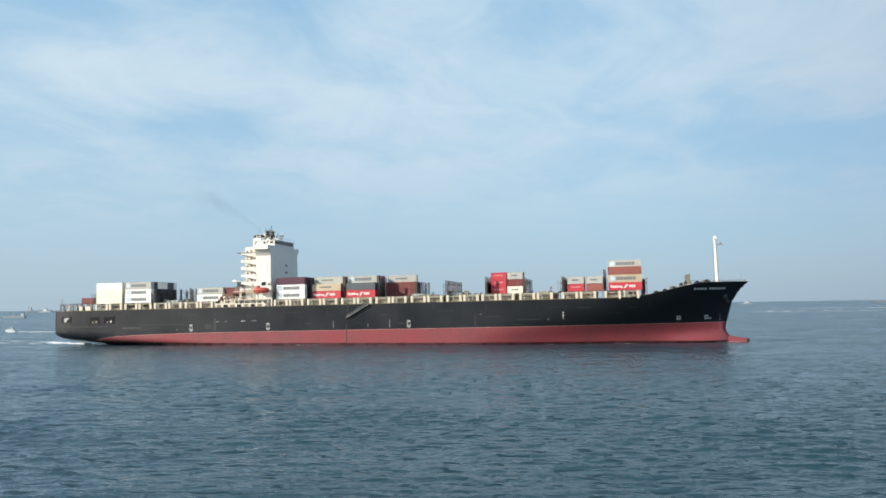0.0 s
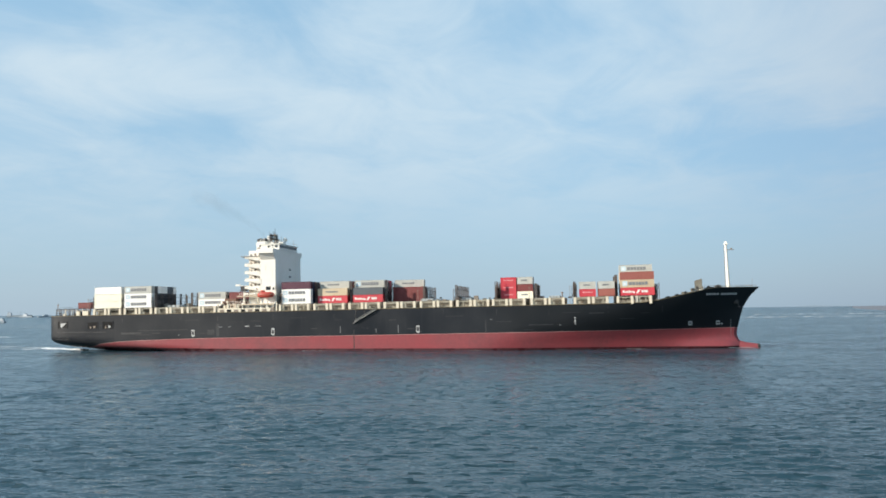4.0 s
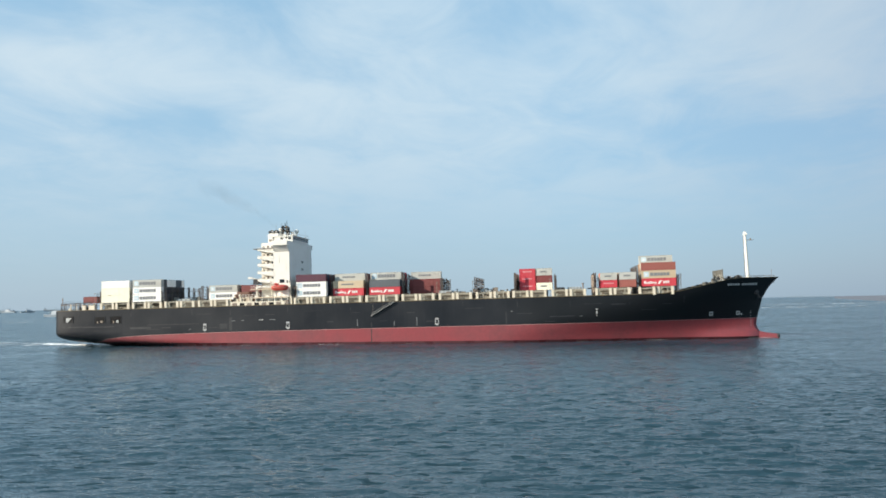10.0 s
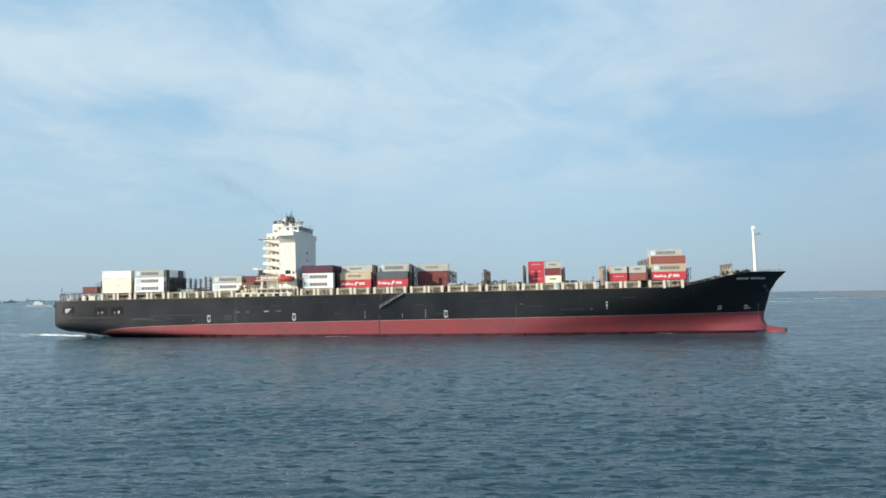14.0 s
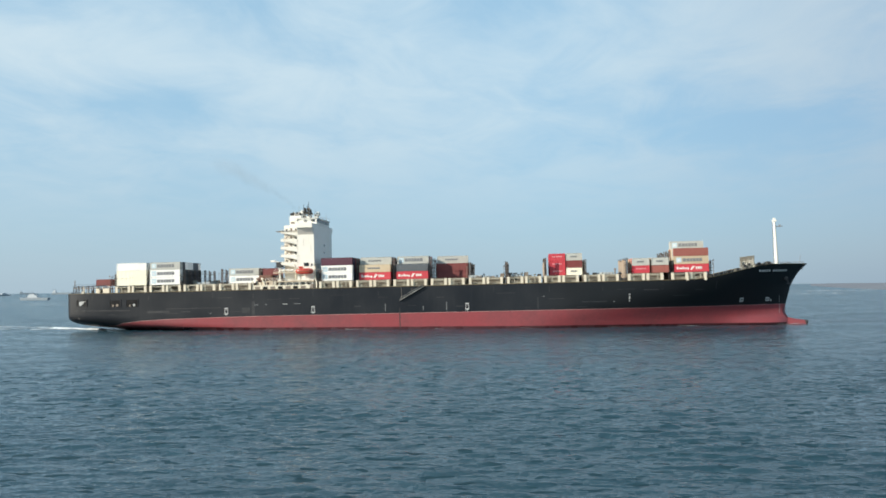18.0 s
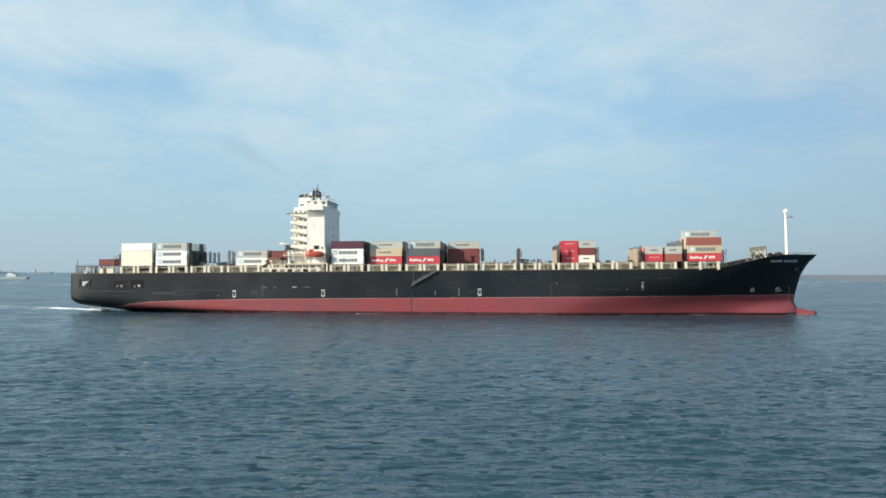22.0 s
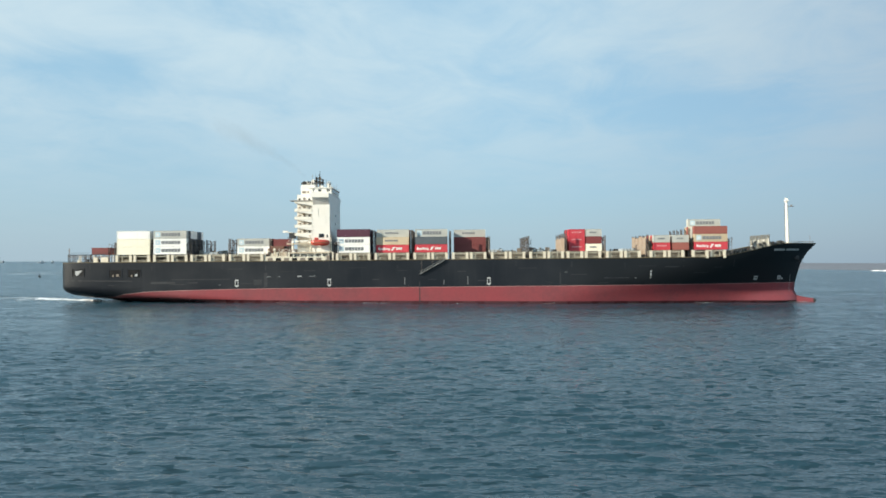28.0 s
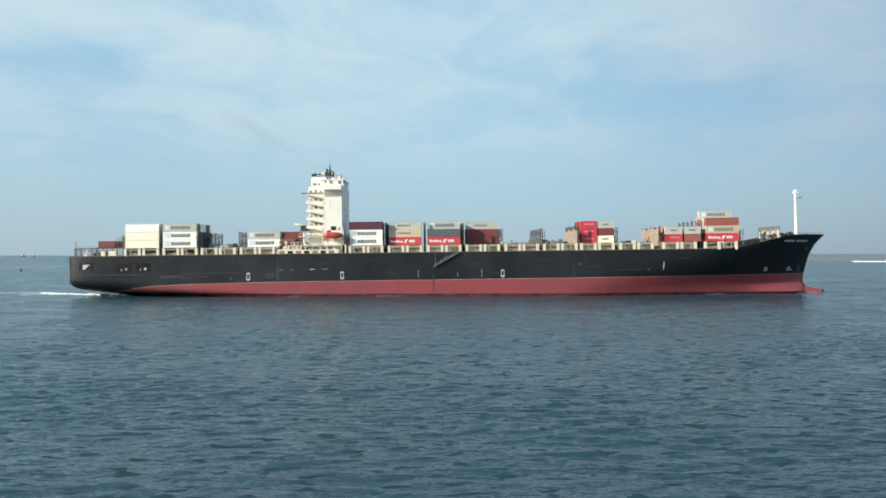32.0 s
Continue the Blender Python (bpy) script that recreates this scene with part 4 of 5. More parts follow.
# rubbed and repainted places along the side
rh = random.Random(31)
for x, z, w, h in ((20.3, 8.6, 0.5, 4.4), (41.0, 8.7, 9.0, 0.3), (-112.0, 9.4, 22.0, 0.25), (-126.0, 8.3, 9.0, 0.8), (-88.0, 9.0, 1.2, 5.2), (-91.0, 8.2, 3.0, 2.0)):
    hull_plate("scuff", x, z, w, h, M_SCUFF_KNUCKLE, ship, lift=0.02)
# these lighter strips paint the light along the counter's knuckle
for k in range(5):
    hull_plate("scuff", -158.0 + 4.6 * k, 9.3 - 0.06 * k, 4.5, 0.35, M_SCUFF_KNUCKLE, ship, lift=0.05)
for k in range(34):
    x = -150 + 7.2 * k + rh.uniform(-3, 3)
    if k % 3:
        hull_plate("scuff", x, rh.uniform(6.8, 13.5), rh.uniform(1.5, 7.0), rh.choice((0.12, 0.2, 0.35)), M_SCUFF_KNUCKLE, ship, lift=0.02)
    else:
        hull_plate("rust_streak", x, 14.4 - rh.random(), rh.uniform(0.12, 0.3), rh.uniform(1.2, 2.6), M_SCUFF_KNUCKLE, ship, lift=0.02)
# ports in the side of the mooring deck: black plates paint the unlit inside
for x, z, w, h in ((-143.5, 11.9, 4.6, 2.7), (-136.6, 11.9, 4.8, 2.9), (-157.4, 12.4, 4.6, 2.7)):
    op = hull_plate("mooring_opening", x, z, w, h, M_PAINTED_DARK, ship, "black plate painted as the unlit mooring port in the hull side")
    for dx in (-w / 2, w / 2):
        hull_plate("frame", x + dx, z, 0.25, h + 0.25, M_BLACK, op, lift=0.12)
    hull_plate("frame", x, z + h / 2, w, 0.25, M_BLACK, op, lift=0.12)
    if x < -150:
        bm = bmesh.new()
        y = -half_b(x, z)
        prism(bm, [(x - 0.9, z + 0.5), (x + 1.7, z + 0.7), (x - 0.3, z - 1.2), (x - 0.9, z - 1.0)], y - 0.1, y + 0.05)
        part("fairlead", bm, M_MARK, op, "pale triangular roller frame")
    else:
        hull_plate("fairlead", x + 0.8, z - 0.7, 0.9, 0.9, M_MARK if x != -143.5 else M_STEEL, op, lift=0.08)
        hull_plate("bollard", x - 0.9, z - 0.9, 0.5, 0.8, M_STEEL, op, lift=0.08)
# stowed accommodation ladder
bm = bmesh.new()
for y in (-HALF - 0.85, -HALF - 0.15):
    tube(bm, (-31.2, y, 10.7), (-22.0, y, 15.8), 0.13, n=6)
    tube(bm, (-31.0, y, 11.6), (-22.0, y, 16.6), 0.05, n=5)
for k in range(24):
    u = k / 23
    box(bm, -31.2 + 9.2 * u - 0.2, -31.2 + 9.2 * u + 0.2, -HALF - 0.85, -HALF - 0.15, 10.7 + 5.1 * u - 0.03, 10.7 + 5.1 * u + 0.03)
for k in range(8):
    u = (k + 0.5) / 8
    tube(bm, (-31.2 + 9.2 * u, -HALF - 0.85, 10.7 + 5.1 * u), (-31.2 + 9.2 * u, -HALF - 0.85, 11.6 + 5.0 * u), 0.04, n=4)
part("accommodation_ladder", bm, M_ALLOY, ship, "grey accommodation ladder slung on the side")
bm = bmesh.new()
for x in (-30.5, -26.6, -22.6):
    z = 10.7 + 5.1 * (x + 31.2) / 9.2
    tube(bm, (x, -HALF - 0.5, z), (x, -HALF - 0.1, DECK), 0.04, n=4)
part("ladder_fall", bm, M_STEEL, ship)

# ---- lifeboat ----
def lifeboat(y):
    bm = bmesh.new()
    bmesh.ops.create_uvsphere(bm, u_segments=20, v_segments=12, radius=1.0)
    for v in bm.verts:
        z = v.co.z
        taper = 1 - 0.25 * abs(v.co.x) ** 3
        v.co = Vector((math.copysign(abs(v.co.x) ** 0.7, v.co.x) * 3.5, math.copysign(abs(v.co.y) ** 0.8, v.co.y) * 1.35 * taper, (z ** 0.75 * 1.1 if z > 0 else -abs(z) ** 0.7 * 1.25)))
    for f in bm.faces:
        f.smooth = True
    lb = tagged(new("lifeboat"), "orange enclosed lifeboat hanging in its davits", "lifeboat")
    part("hull", bm, M_ORANGE, lb)
    part("cockpit", bevelled(boxes((-2.2, -0.6, -0.8, 0.8, 1.1, 1.8)), 0.15, 2), M_ORANGE, lb)
    part("fender", bevelled(boxes((-3.2, 3.2, -1.42, -1.3, -0.2, -0.02), (-3.2, 3.2, 1.3, 1.42, -0.2, -0.02)), 0.03, 1), M_RUST, lb)
    for x in (-2.0, -1.0, 0.2, 1.2, 2.2):
        part("porthole", boxes((x - 0.2, x + 0.2, -1.3, -1.1, 0.35, 0.65)), M_GLASS, lb)
    return aboard(lb, Matrix.Translation((-68.0, y, 22.7)))


lifeboat(-16.4)
lifeboat(16.4)


# ---- gear on the empty hatches ----
rg = random.Random(21)
for x0, x1 in ((-115.0, -103.8), (-4.5, 8.0), (9.8, 22.5), (39.6, 52.6)):
    for k in range(7):
        x = x0 + (x1 - x0) * (k + rg.random() * 0.7) / 7
        y = rg.choice((-13.8, -12.6, -9.0, -4.0, 2.0, 7.0))
        hgt = rg.choice((0.5, 0.8, 1.1, 1.6))
        if k % 3 == 2:
            bm = bmesh.new()
            tube(bm, (x, y, BASE - 0.2), (x, y, BASE + hgt), 0.22, n=8)
            tube(bm, (x, y, BASE + hgt), (x, y, BASE + hgt + 0.35), 0.5, 0.4, n=10)
            part("ventilator", bm, rg.choice((M_GREY, M_STEEL)), ship)
        else:
            part("lashing_gear_bin", bevelled(boxes((x - 0.8, x + 0.8, y - 0.6, y + 0.6, BASE - 0.2, BASE - 0.2 + hgt)), 0.05, 1), rg.choice((M_STEEL, M_DARK, M_GREY)), ship)
# pale panels laid on the empty hatches
M_PANEL = mat("pale_blue_grey_paint", (0.40, 0.44, 0.46), 0.6, vary=0.4, dirt=(0.2, 0.2, 0.19), scale=0.5)
for x0, x1, h in ((-5.4, -0.2, 0.9), (0.3, 2.6, 0.6), (10.6, 14.9, 1.0), (44.2, 48.5, 0.8), (-112.5, -106.5, 0.9)):
    pan = part("hatch_panel", bevelled(boxes((x0, x1, -13.6, 6.0, BASE - 0.16, BASE - 0.16 + h)), 0.08, 1), M_PANEL, ship, "pale blue-grey steel panel laid on the hatch")
    for k in range(4):
        x = x0 + 0.3 + (x1 - x0 - 0.6) * k / 3
        part("rib", boxes((x - 0.1, x + 0.1, -13.75, -13.6, BASE - 0.16, BASE - 0.2 + h)), M_GREY, pan)
# lamp posts along the side
for x in (-146.2, -117.4, -101.9, -61.2, -5.8, 8.0, 36.9, 52.0, 84.4):
    bm = bmesh.new()
    y = -min(HALF, half_b(x, DECK)) + 0.9
    tube(bm, (x, y, DECK), (x, y, 22.6), 0.09, 0.06, n=6)
    box(bm, x - 0.15, x + 0.35, y - 0.15, y + 0.15, 22.5, 22.75)
    part("deck_lamp_post", bm, M_STEEL, ship)

for x, w in ((-152.6, 1.6), (-149.6, 2.6), (-158.6, 1.0)):
    part("deck_locker", bevelled(boxes((x, x + w, -15.6, -14.6, DECK - 0.25, 17.9 if x > -155 else 16.9)), 0.08, 1), M_CREAM, ship)


# ---- details of the tower ----
M_BUFF = mat("stained_buff_paint", (0.55, 0.47, 0.36), 0.65, vary=0.4, dirt=(0.25, 0.14, 0.08), scale=0.5, streak=0.3)
for i, z in enumerate((22.4, 25.6, 28.6, 31.6, 34.6)):
    # outside stairs between the galleries
    bm = bmesh.new()
    a, b = (-77.2, -73.4) if i % 2 else (-73.4, -77.2)
    for k in range(11):
        u = k / 10
        x = a + (b - a) * u
        box(bm, x - 0.16, x + 0.16, -13.4, -12.6, z + 3.0 * u, z + 3.0 * u + 0.05)
    tube(bm, (a, -13.4, z + 0.9), (b, -13.4, z + 3.8), 0.05, n=5)
    tube(bm, (a, -13.4, z + 0.1), (b, -13.4, z + 3.0), 0.08, n=5)
    part("stairway", bm, M_BUFF, house)
    part("wall_locker", bevelled(boxes((-77.2, -76.4, -11.6, -11.0, z + 0.1, z + 1.5)), 0.05, 1), M_BUFF, house)
    bm = bmesh.new()
    tube(bm, (-71.8, -11.2, z - 0.2), (-71.8, -11.2, z + 3.0), 0.12, n=6)
    part("pipe", bm, M_BUFF, house)
for x, z in ((-70.8, 27.8), (-66.2, 31.0), (-69.0, 34.0)):
    bm = bmesh.new()
    tube(bm, (x, -14.25, z - 1.5), (x, -14.25, z + 1.5), 0.06, n=5)
    part("pipe", bm, M_WHITE, house)
for x in (-77.0, -75.2, -73.6):
    bm = bmesh.new()
    tube(bm, (x - 0.6, -14.6, 23.2), (x + 0.6, -14.6, 23.2), 0.42, n=12)
    part("liferaft_canister", bm, M_WHITE, ship)
# wing edge rails, lights and top-deck gear
bm = bmesh.new()
for z in (41.8, 42.3):
    tube(bm, (-71.2, -16.8, z), (-64.8, -16.8, z), 0.04, n=5)
    tube(bm, (-64.8, -16.8, z), (-64.8, -10.6, z), 0.04, n=5)
    tube(bm, (-71.2, -16.8, z), (-71.2, -11.0, z), 0.04, n=5)
for k in range(6):
    tube(bm, (-71.2 + 1.28 * k, -16.8, 41.2), (-71.2 + 1.28 * k, -16.8, 42.3), 0.04, n=5)
part("hand_rail", bm, M_WHITE, wings)
for x, y, z in ((-65.2, -16.2, 41.2), (-70.4, -16.2, 41.2), (-65.4, -9.6, 43.65)):
    bm = bmesh.new()
    tube(bm, (x, y, z), (x, y, z + 1.0), 0.08, n=5)
    tube(bm, (x - 0.3, y, z + 1.15), (x + 0.35, y, z + 1.15), 0.28, n=10)
    part("searchlight", bm, M_DARK, ship)
for x, y, h in ((-72.0, -8.8, 5.2), (-69.0, -9.4, 2.6), (-66.8, -3.0, 3.4), (-68.4, 1.5, 4.4), (-71.9, 5.4, 4.0), (-65.3, 7.6, 3.0)):
    bm = bmesh.new()
    tube(bm, (x, y, 43.6), (x, y, 43.6 + h), 0.07, 0.04, n=5)
    tube(bm, (x, y, 43.6), (x, y, 44.4), 0.16, n=6)
    part("whip_antenna", bm, M_STEEL, ship)
for x0, x1, y0, y1, z1 in ((-72.8, -71.0, -9.6, -7.2, 44.8), (-69.4, -68.0, -8.8, -7.6, 44.5), (-67.4, -66.0, -2.8, -1.0, 44.9)):
    part("equipment_box", bevelled(boxes((x0, x1, y0, y1, 43.6, z1)), 0.08, 1), M_WHITE, ship)
rm2 = part("aft_radar_mast", boxes((-71.9, -71.3, -2.2, -1.6, 43.6, 48.6), (-72.3, -70.9, -4.2, 0.4, 46.8, 46.95), (-72.2, -71.0, -2.6, -1.2, 44.9, 45.05)), M_DARK, ship, "dark aft radar mast")
part("radar_scanner", boxes((-71.8, -71.4, -3.8, 0.0, 47.6, 47.95), (-71.75, -71.45, -2.1, -1.7, 46.95, 47.6)), M_DARK, rm2)
part("antenna", boxes((-71.65, -71.55, -3.95, -3.85, 46.95, 49.6)), M_DARK, rm2)
part("signal_post", boxes((-69.5, -69.0, -1.6, -1.1, 43.6, 47.6), (-69.8, -68.7, -2.2, -0.5, 46.2, 46.4)), M_DARK, ship, "dark signal post with a short yard")
part("funnel_louvre", boxes((-76.8, -75.2, -4.24, -4.18, 42.0, 42.9), (-74.8, -73.2, -4.24, -4.18, 42.0, 42.9)), M_STEEL, fun)
# heavy galleries run aft below the wings
part("wing_gallery", boxes((-79.6, -71.3, -14.6, -10.9, 38.25, 38.5)), M_STEEL, house)
bm = bmesh.new()
for z in (44.0, 44.9):
    tube(bm, (-77.6, -4.5, z), (-72.2, -4.5, z), 0.05, n=5)
part("hand_rail", bm, M_WHITE, fun)

# ---- clutter on the deck round the tower ----
rd = random.Random(5)
for k in range(26):
    x = -88.0 + 22.5 * (k + rd.random() * 0.8) / 26
    w, h = rd.choice((0.5, 0.8, 1.2)), rd.choice((0.6, 1.1, 1.6, 2.2))
    y = rd.choice((-16.5, -16.0, -15.4))
    part(rd.choice(("deck_box", "vent_trunk", "valve_stand")), bevelled(boxes((x, x + w, y - 0.3, y + 0.3, 17.7 if x < -80 else 19.1 if y > -15.8 else DECK - 0.25, (17.7 if x < -80 else 19.1 if y > -15.8 else DECK - 0.25) + h)), 0.04, 1), rd.choice((M_CREAM, M_BUFF, M_WHITE, M_STEEL, M_DARK)), ship)
# flat plates for gaps in the screen; the black ones paint the dark within
for k in range(7):
    x = -87.4 + 3.0 * k
    part("screen_opening", boxes((x, x + 1.9, -17.0, -16.93, 16.1, 17.1)), M_PAINTED_DARK if k % 2 else M_STEEL, ship)
for x in (-88.6, -84.2, -79.8, -63.6):
    part("cream_post", boxes((x, x + 0.5, -16.9, -16.4, DECK - 0.25, 19.2)), M_CREAM, ship)
# rust-brown casing and machinery abaft the tower
part("engine_casing", bevelled(boxes((-88.2, -80.0, -13.2, 13.2, DECK - 0.25, 20.6), (-87.4, -82.4, -12.6, -9.0, 20.6, 21.6)), 0.08, 1), M_DECK, ship, "rust-brown engine casing abaft the tower")
for k in range(9):
    x = -88.0 + 0.95 * k
    part("casing_stiffener", boxes((x, x + 0.14, -13.36, -13.18, DECK, 20.4)), M_DARK if k % 3 else M_BUFF, ship)
for x, z in ((-87.6, 19.2), (-85.4, 20.0), (-82.6, 18.8)):
    bm = bmesh.new()
    tube(bm, (x, -13.9, z - 3.0), (x, -13.9, z), 0.35, n=10)
    tube(bm, (x, -13.9, z), (x, -14.7, z + 0.3), 0.42, n=10)
    part("vent_cowl", bm, M_CREAM, ship)
# stained deck edges round the tower
part("deck_edge", boxes((-83.6, -64.5, -16.75, -16.6, 18.7, 19.2)), M_BUFF, ship)
part("deck_edge", boxes((-80.6, -71.4, -15.75, -15.6, 22.05, 22.5)), M_BUFF, ship)

# ---- containers ----
KINDS = {"white": "white", "cream": "cream-yellow refrigerated", "grey": "light grey", "tan": "tan", "red": "bright red", "maroon": "maroon", "plum": "dark plum", "brown": "rust-brown", "slate": "slate-grey", "navy": "navy blue", "dark": "dark grey"}
PARTS_OF = {}


def corrugated(ln, h, n):
    """Trapezoid-pressed side walls, plain ends and roof of a box between its frame."""
    bm = bmesh.new()
    w, d = 1.17, 0.03
    x = -ln / 2 + 0.12
    step = (ln - 0.24) / n
    prof = []
    for k in range(n):
        prof += [(x, 0), (x + step * 0.3, 0), (x + step * 0.5, -d), (x + step * 0.8, -d)]
        x += step
    prof.append((x, 0))
    rails = {}
    for s in (-1, 1):
        lo = [bm.verts.new((p, s * (w + q), 0.14)) for p, q in prof]
        hi = [bm.verts.new((p, s * (w + q), h - 0.08)) for p, q in prof]
        rails[s] = (lo, hi)
        for k in range(len(prof) - 1):
            f = (lo[k], lo[k + 1], hi[k + 1], hi[k])
            bm.faces.new(f if s < 0 else f[::-1])
    box(bm, -ln / 2 + 0.08, ln / 2 - 0.08, -1.1, 1.1, 0.12, h - 0.06)
    return bm


def frame_bm(ln, h):
    bm = bmesh.new()
    a, w = ln / 2, 1.219
    for sx in (-1, 1):
        for sy in (-1, 1):
            x, y = sx * a, sy * w
            box(bm, min(x, x - sx * 0.16), max(x, x - sx * 0.16), min(y, y - sy * 0.16), max(y, y - sy * 0.16), 0, h)
        box(bm, min(sx * a, sx * (a - 0.12)), max(sx * a, sx * (a - 0.12)), -w + 0.16, w - 0.16, h - 0.12, h - 0.01)
        box(bm, min(sx * a, sx * (a - 0.12)), max(sx * a, sx * (a - 0.12)), -w + 0.16, w - 0.16, 0.01, 0.16)
    for sy in (-1, 1):
        y = sy * w
        for z0, z1 in ((0.02, 0.16), (h - 0.11, h - 0.01)):
            box(bm, -a + 0.16, a - 0.16, min(y, y - sy * 0.08), max(y, y - sy * 0.08), z0, z1)
    return bm


def door_bm(ln, h, sy):
    bm = bmesh.new()
    x = -ln / 2
    y0, y1 = (-1.05, -0.01) if sy < 0 else (0.01, 1.05)
    box(bm, x + 0.01, x + 0.07, y0, y1, 0.17, h - 0.13)
    for y in (y0 + 0.28, y1 - 0.28):
        tube(bm, (x - 0.02, y, 0.2), (x - 0.02, y, h - 0.16), 0.03, n=5)
    return bm


def logo_bm(ln, h, style):
    """Emblems and lettering as plain shapes, proud of the outer side."""
    out = []
    y0, y1 = -1.226, -1.172
    if style == "emblem":
        a = -ln * 0.44
        out.append(("emblem", boxes((a, a + 1.8, y0, y1, h * 0.2, h * 0.2 + 1.8)), M_LOGO_BLUE))
        out.append(("emblem_mark", boxes((a + 0.55, a + 1.15, y0 - 0.01, y1, h * 0.2 + 0.55, h * 0.2 + 1.15)), M_LOGO_WHITE))
        args = []
        x = -ln * 0.26
        for k, wd in enumerate((1.25, 1.05, 0.85, 1.0, 0.95, 1.0)):
            args.append((x, x + wd, y0, y1, h * 0.3, h * 0.3 + 1.2))
            x += wd + 0.17
        out.append(("lettering", boxes(*args), M_LOGO_DARK))
    elif style == "script":
        args = []
        x = -ln * 0.44
        for k in range(7):
            wd = (0.62, 0.45, 0.7, 0.45, 0.5, 0.35, 0.5)[k]
            args.append((x, x + wd, y0, y1, h * 0.34 - (0.25 if k == 6 else 0), h * 0.34 + (0.95 if k in (0, 3) else 0.62)))
            x += wd + 0.13
        bm = boxes(*args)
        prism(bm, [(x + 0.3, h * 0.25), (x + 1.0, h * 0.25), (x + 2.0, h * 0.72), (x + 1.1, h * 0.72)], y0, y1)
        x += 2.3
        for wd in (0.6, 0.65, 0.65):
            box(bm, x, x + wd, y0, y1, h * 0.34, h * 0.34 + 0.9)
            x += wd + 0.15
        out.append(("lettering", bm, M_LOGO_WHITE))
    elif style == "badge":
        x = -ln * 0.3
        out.append(("lettering", boxes(*[(x + 0.62 * k, x + 0.62 * k + 0.5, y0, y1, h * 0.5, h * 0.5 + 0.42) for k in range(6)]), M_LOGO_PINK))
    elif style == "line":
        n = 6 if ln > 8 else 5
        wd = ln * 0.42 / n
        x = -ln * 0.24
        out.append(("lettering", boxes(*[(x + wd * k, x + wd * k + wd * 0.82, y0, y1, h * 0.42, h * 0.42 + 0.6) for k in range(n)]), M_LOGO_DARK))
    return out


def container(colour, ln, h, style, m, group):
    key = (colour, ln, h, style)
    if key not in PARTS_OF:
        n = 22 if ln > 8 else 11
        li = [("wall", mesh_of("wall", corrugated(ln, h, n), BOX[colour])), ("corner_frame", mesh_of("corner_frame", frame_bm(ln, h), BOX[colour]))]
        li += [("door", mesh_of("door", door_bm(ln, h, s), BOX[colour])) for s in (-1, 1)]
        li += [(nm, mesh_of(nm, b, mt)) for nm, b, mt in logo_bm(ln, h, style)]
        PARTS_OF[key] = li
    size = "forty-foot" if ln > 8 else "twenty-foot"
    extra = {"emblem": " with pale emblem and dark lettering", "script": " with white lettering", "line": " with a dark line of lettering", "badge": " with faded pale lettering", "": ""}[style]
    c = tagged(new("shipping_container"), f"{KINDS[colour]} {size} steel shipping container{extra}", "container", group)
    for nm, me in PARTS_OF[key]:
        part_data(nm, me, c)
    return aboard(c, m)


def stack(x0, ln, y, tiers, group, z0=BASE):
    z = z0
    for t in tiers:
        colour, style = (t.split("+") + [""])[:2]
        h = 2.896 if ln > 8 else 2.75
        container(colour, ln, h, style, Matrix.Translation((x0 + ln / 2, y, z)), group)
        z += h + 0.03


L40, L20 = 12.19, 6.06
ROW = lambda k: -15.85 + 2.52 * k
G = "containers stacked on the ship's deck"
rc = random.Random(11)


def fill(pool, n):
    return [rc.choice(pool) for _ in range(n)]


for k in range(8):
    stack(-143.2, L40, ROW(k), ["cream", "cream", "white"] if k < 4 else fill(["cream", "white", "grey"], 3), G)
    top = "dark white white white slate slate white white dark".split()[k - 1]
    stack(-129.6, L40, ROW(k), ["white+emblem", "white+emblem", "grey+emblem"] if k == 0 else [rc.choice(["dark", "slate"]), "dark", top], G)
for k in range(3, 8):
    stack(-100.6, L40, ROW(k), ["white+emblem", "grey+emblem"] if k == 3 else fill(["white", "grey", "brown"], 2), G)
for k in range(3, 6):
    stack(-86.9, L20, ROW(k), ["dark", "maroon"], G)
for k in range(3, 6):
    stack(-155.9, L20, ROW(k), ["maroon"], G, 18.9)
for k in range(1, 7):
    stack(-62.1, L40, ROW(k), ["white+emblem", "white+emblem", "plum"] if k == 1 else fill(["navy", "maroon", "slate", "grey"], 3), G)
for k in range(2, 8):
    stack(-47.7, L40, ROW(k), ["red+script", "tan+line"] if k == 2 else ["red", "tan", "grey+line"] if k == 3 else fill(["grey", "tan", "brown", "slate"], 3), G)
    stack(-33.2, L40, ROW(k), ["red+script", "slate"] if k == 2 else ["red", "slate", "grey+emblem"] if k == 3 else ["maroon", "red", "red"] if k > 5 else fill(["grey", "tan", "maroon", "slate"], 3), G)
for k in range(5, 9):
    stack(-18.5, L40, ROW(k), ["maroon", "maroon"] + (["grey+line"] if k == 6 else []), G)
for k in range(4, 9):
    stack(25.2, L20, ROW(k), ["red+badge", "red+badge", "red+badge"] if k < 6 else fill(["red", "dark", "maroon"], 3), G)
    stack(31.6, L20, ROW(k), ["cream+line", "maroon", "grey+line"] if k == 4 else fill(["maroon", "grey", "slate", "navy"], 3 if k < 7 else 2), G)
for k in range(1, 7):
    stack(55.5, L20, ROW(k), ["red+badge", "grey+line"] if k == 1 else fill(["tan", "red", "brown", "tan"], 2), G)
    stack(62.4, L20, ROW(k), ["brown", "grey+line"] if k == 1 else fill(["tan", "brown", "tan"], 2), G)
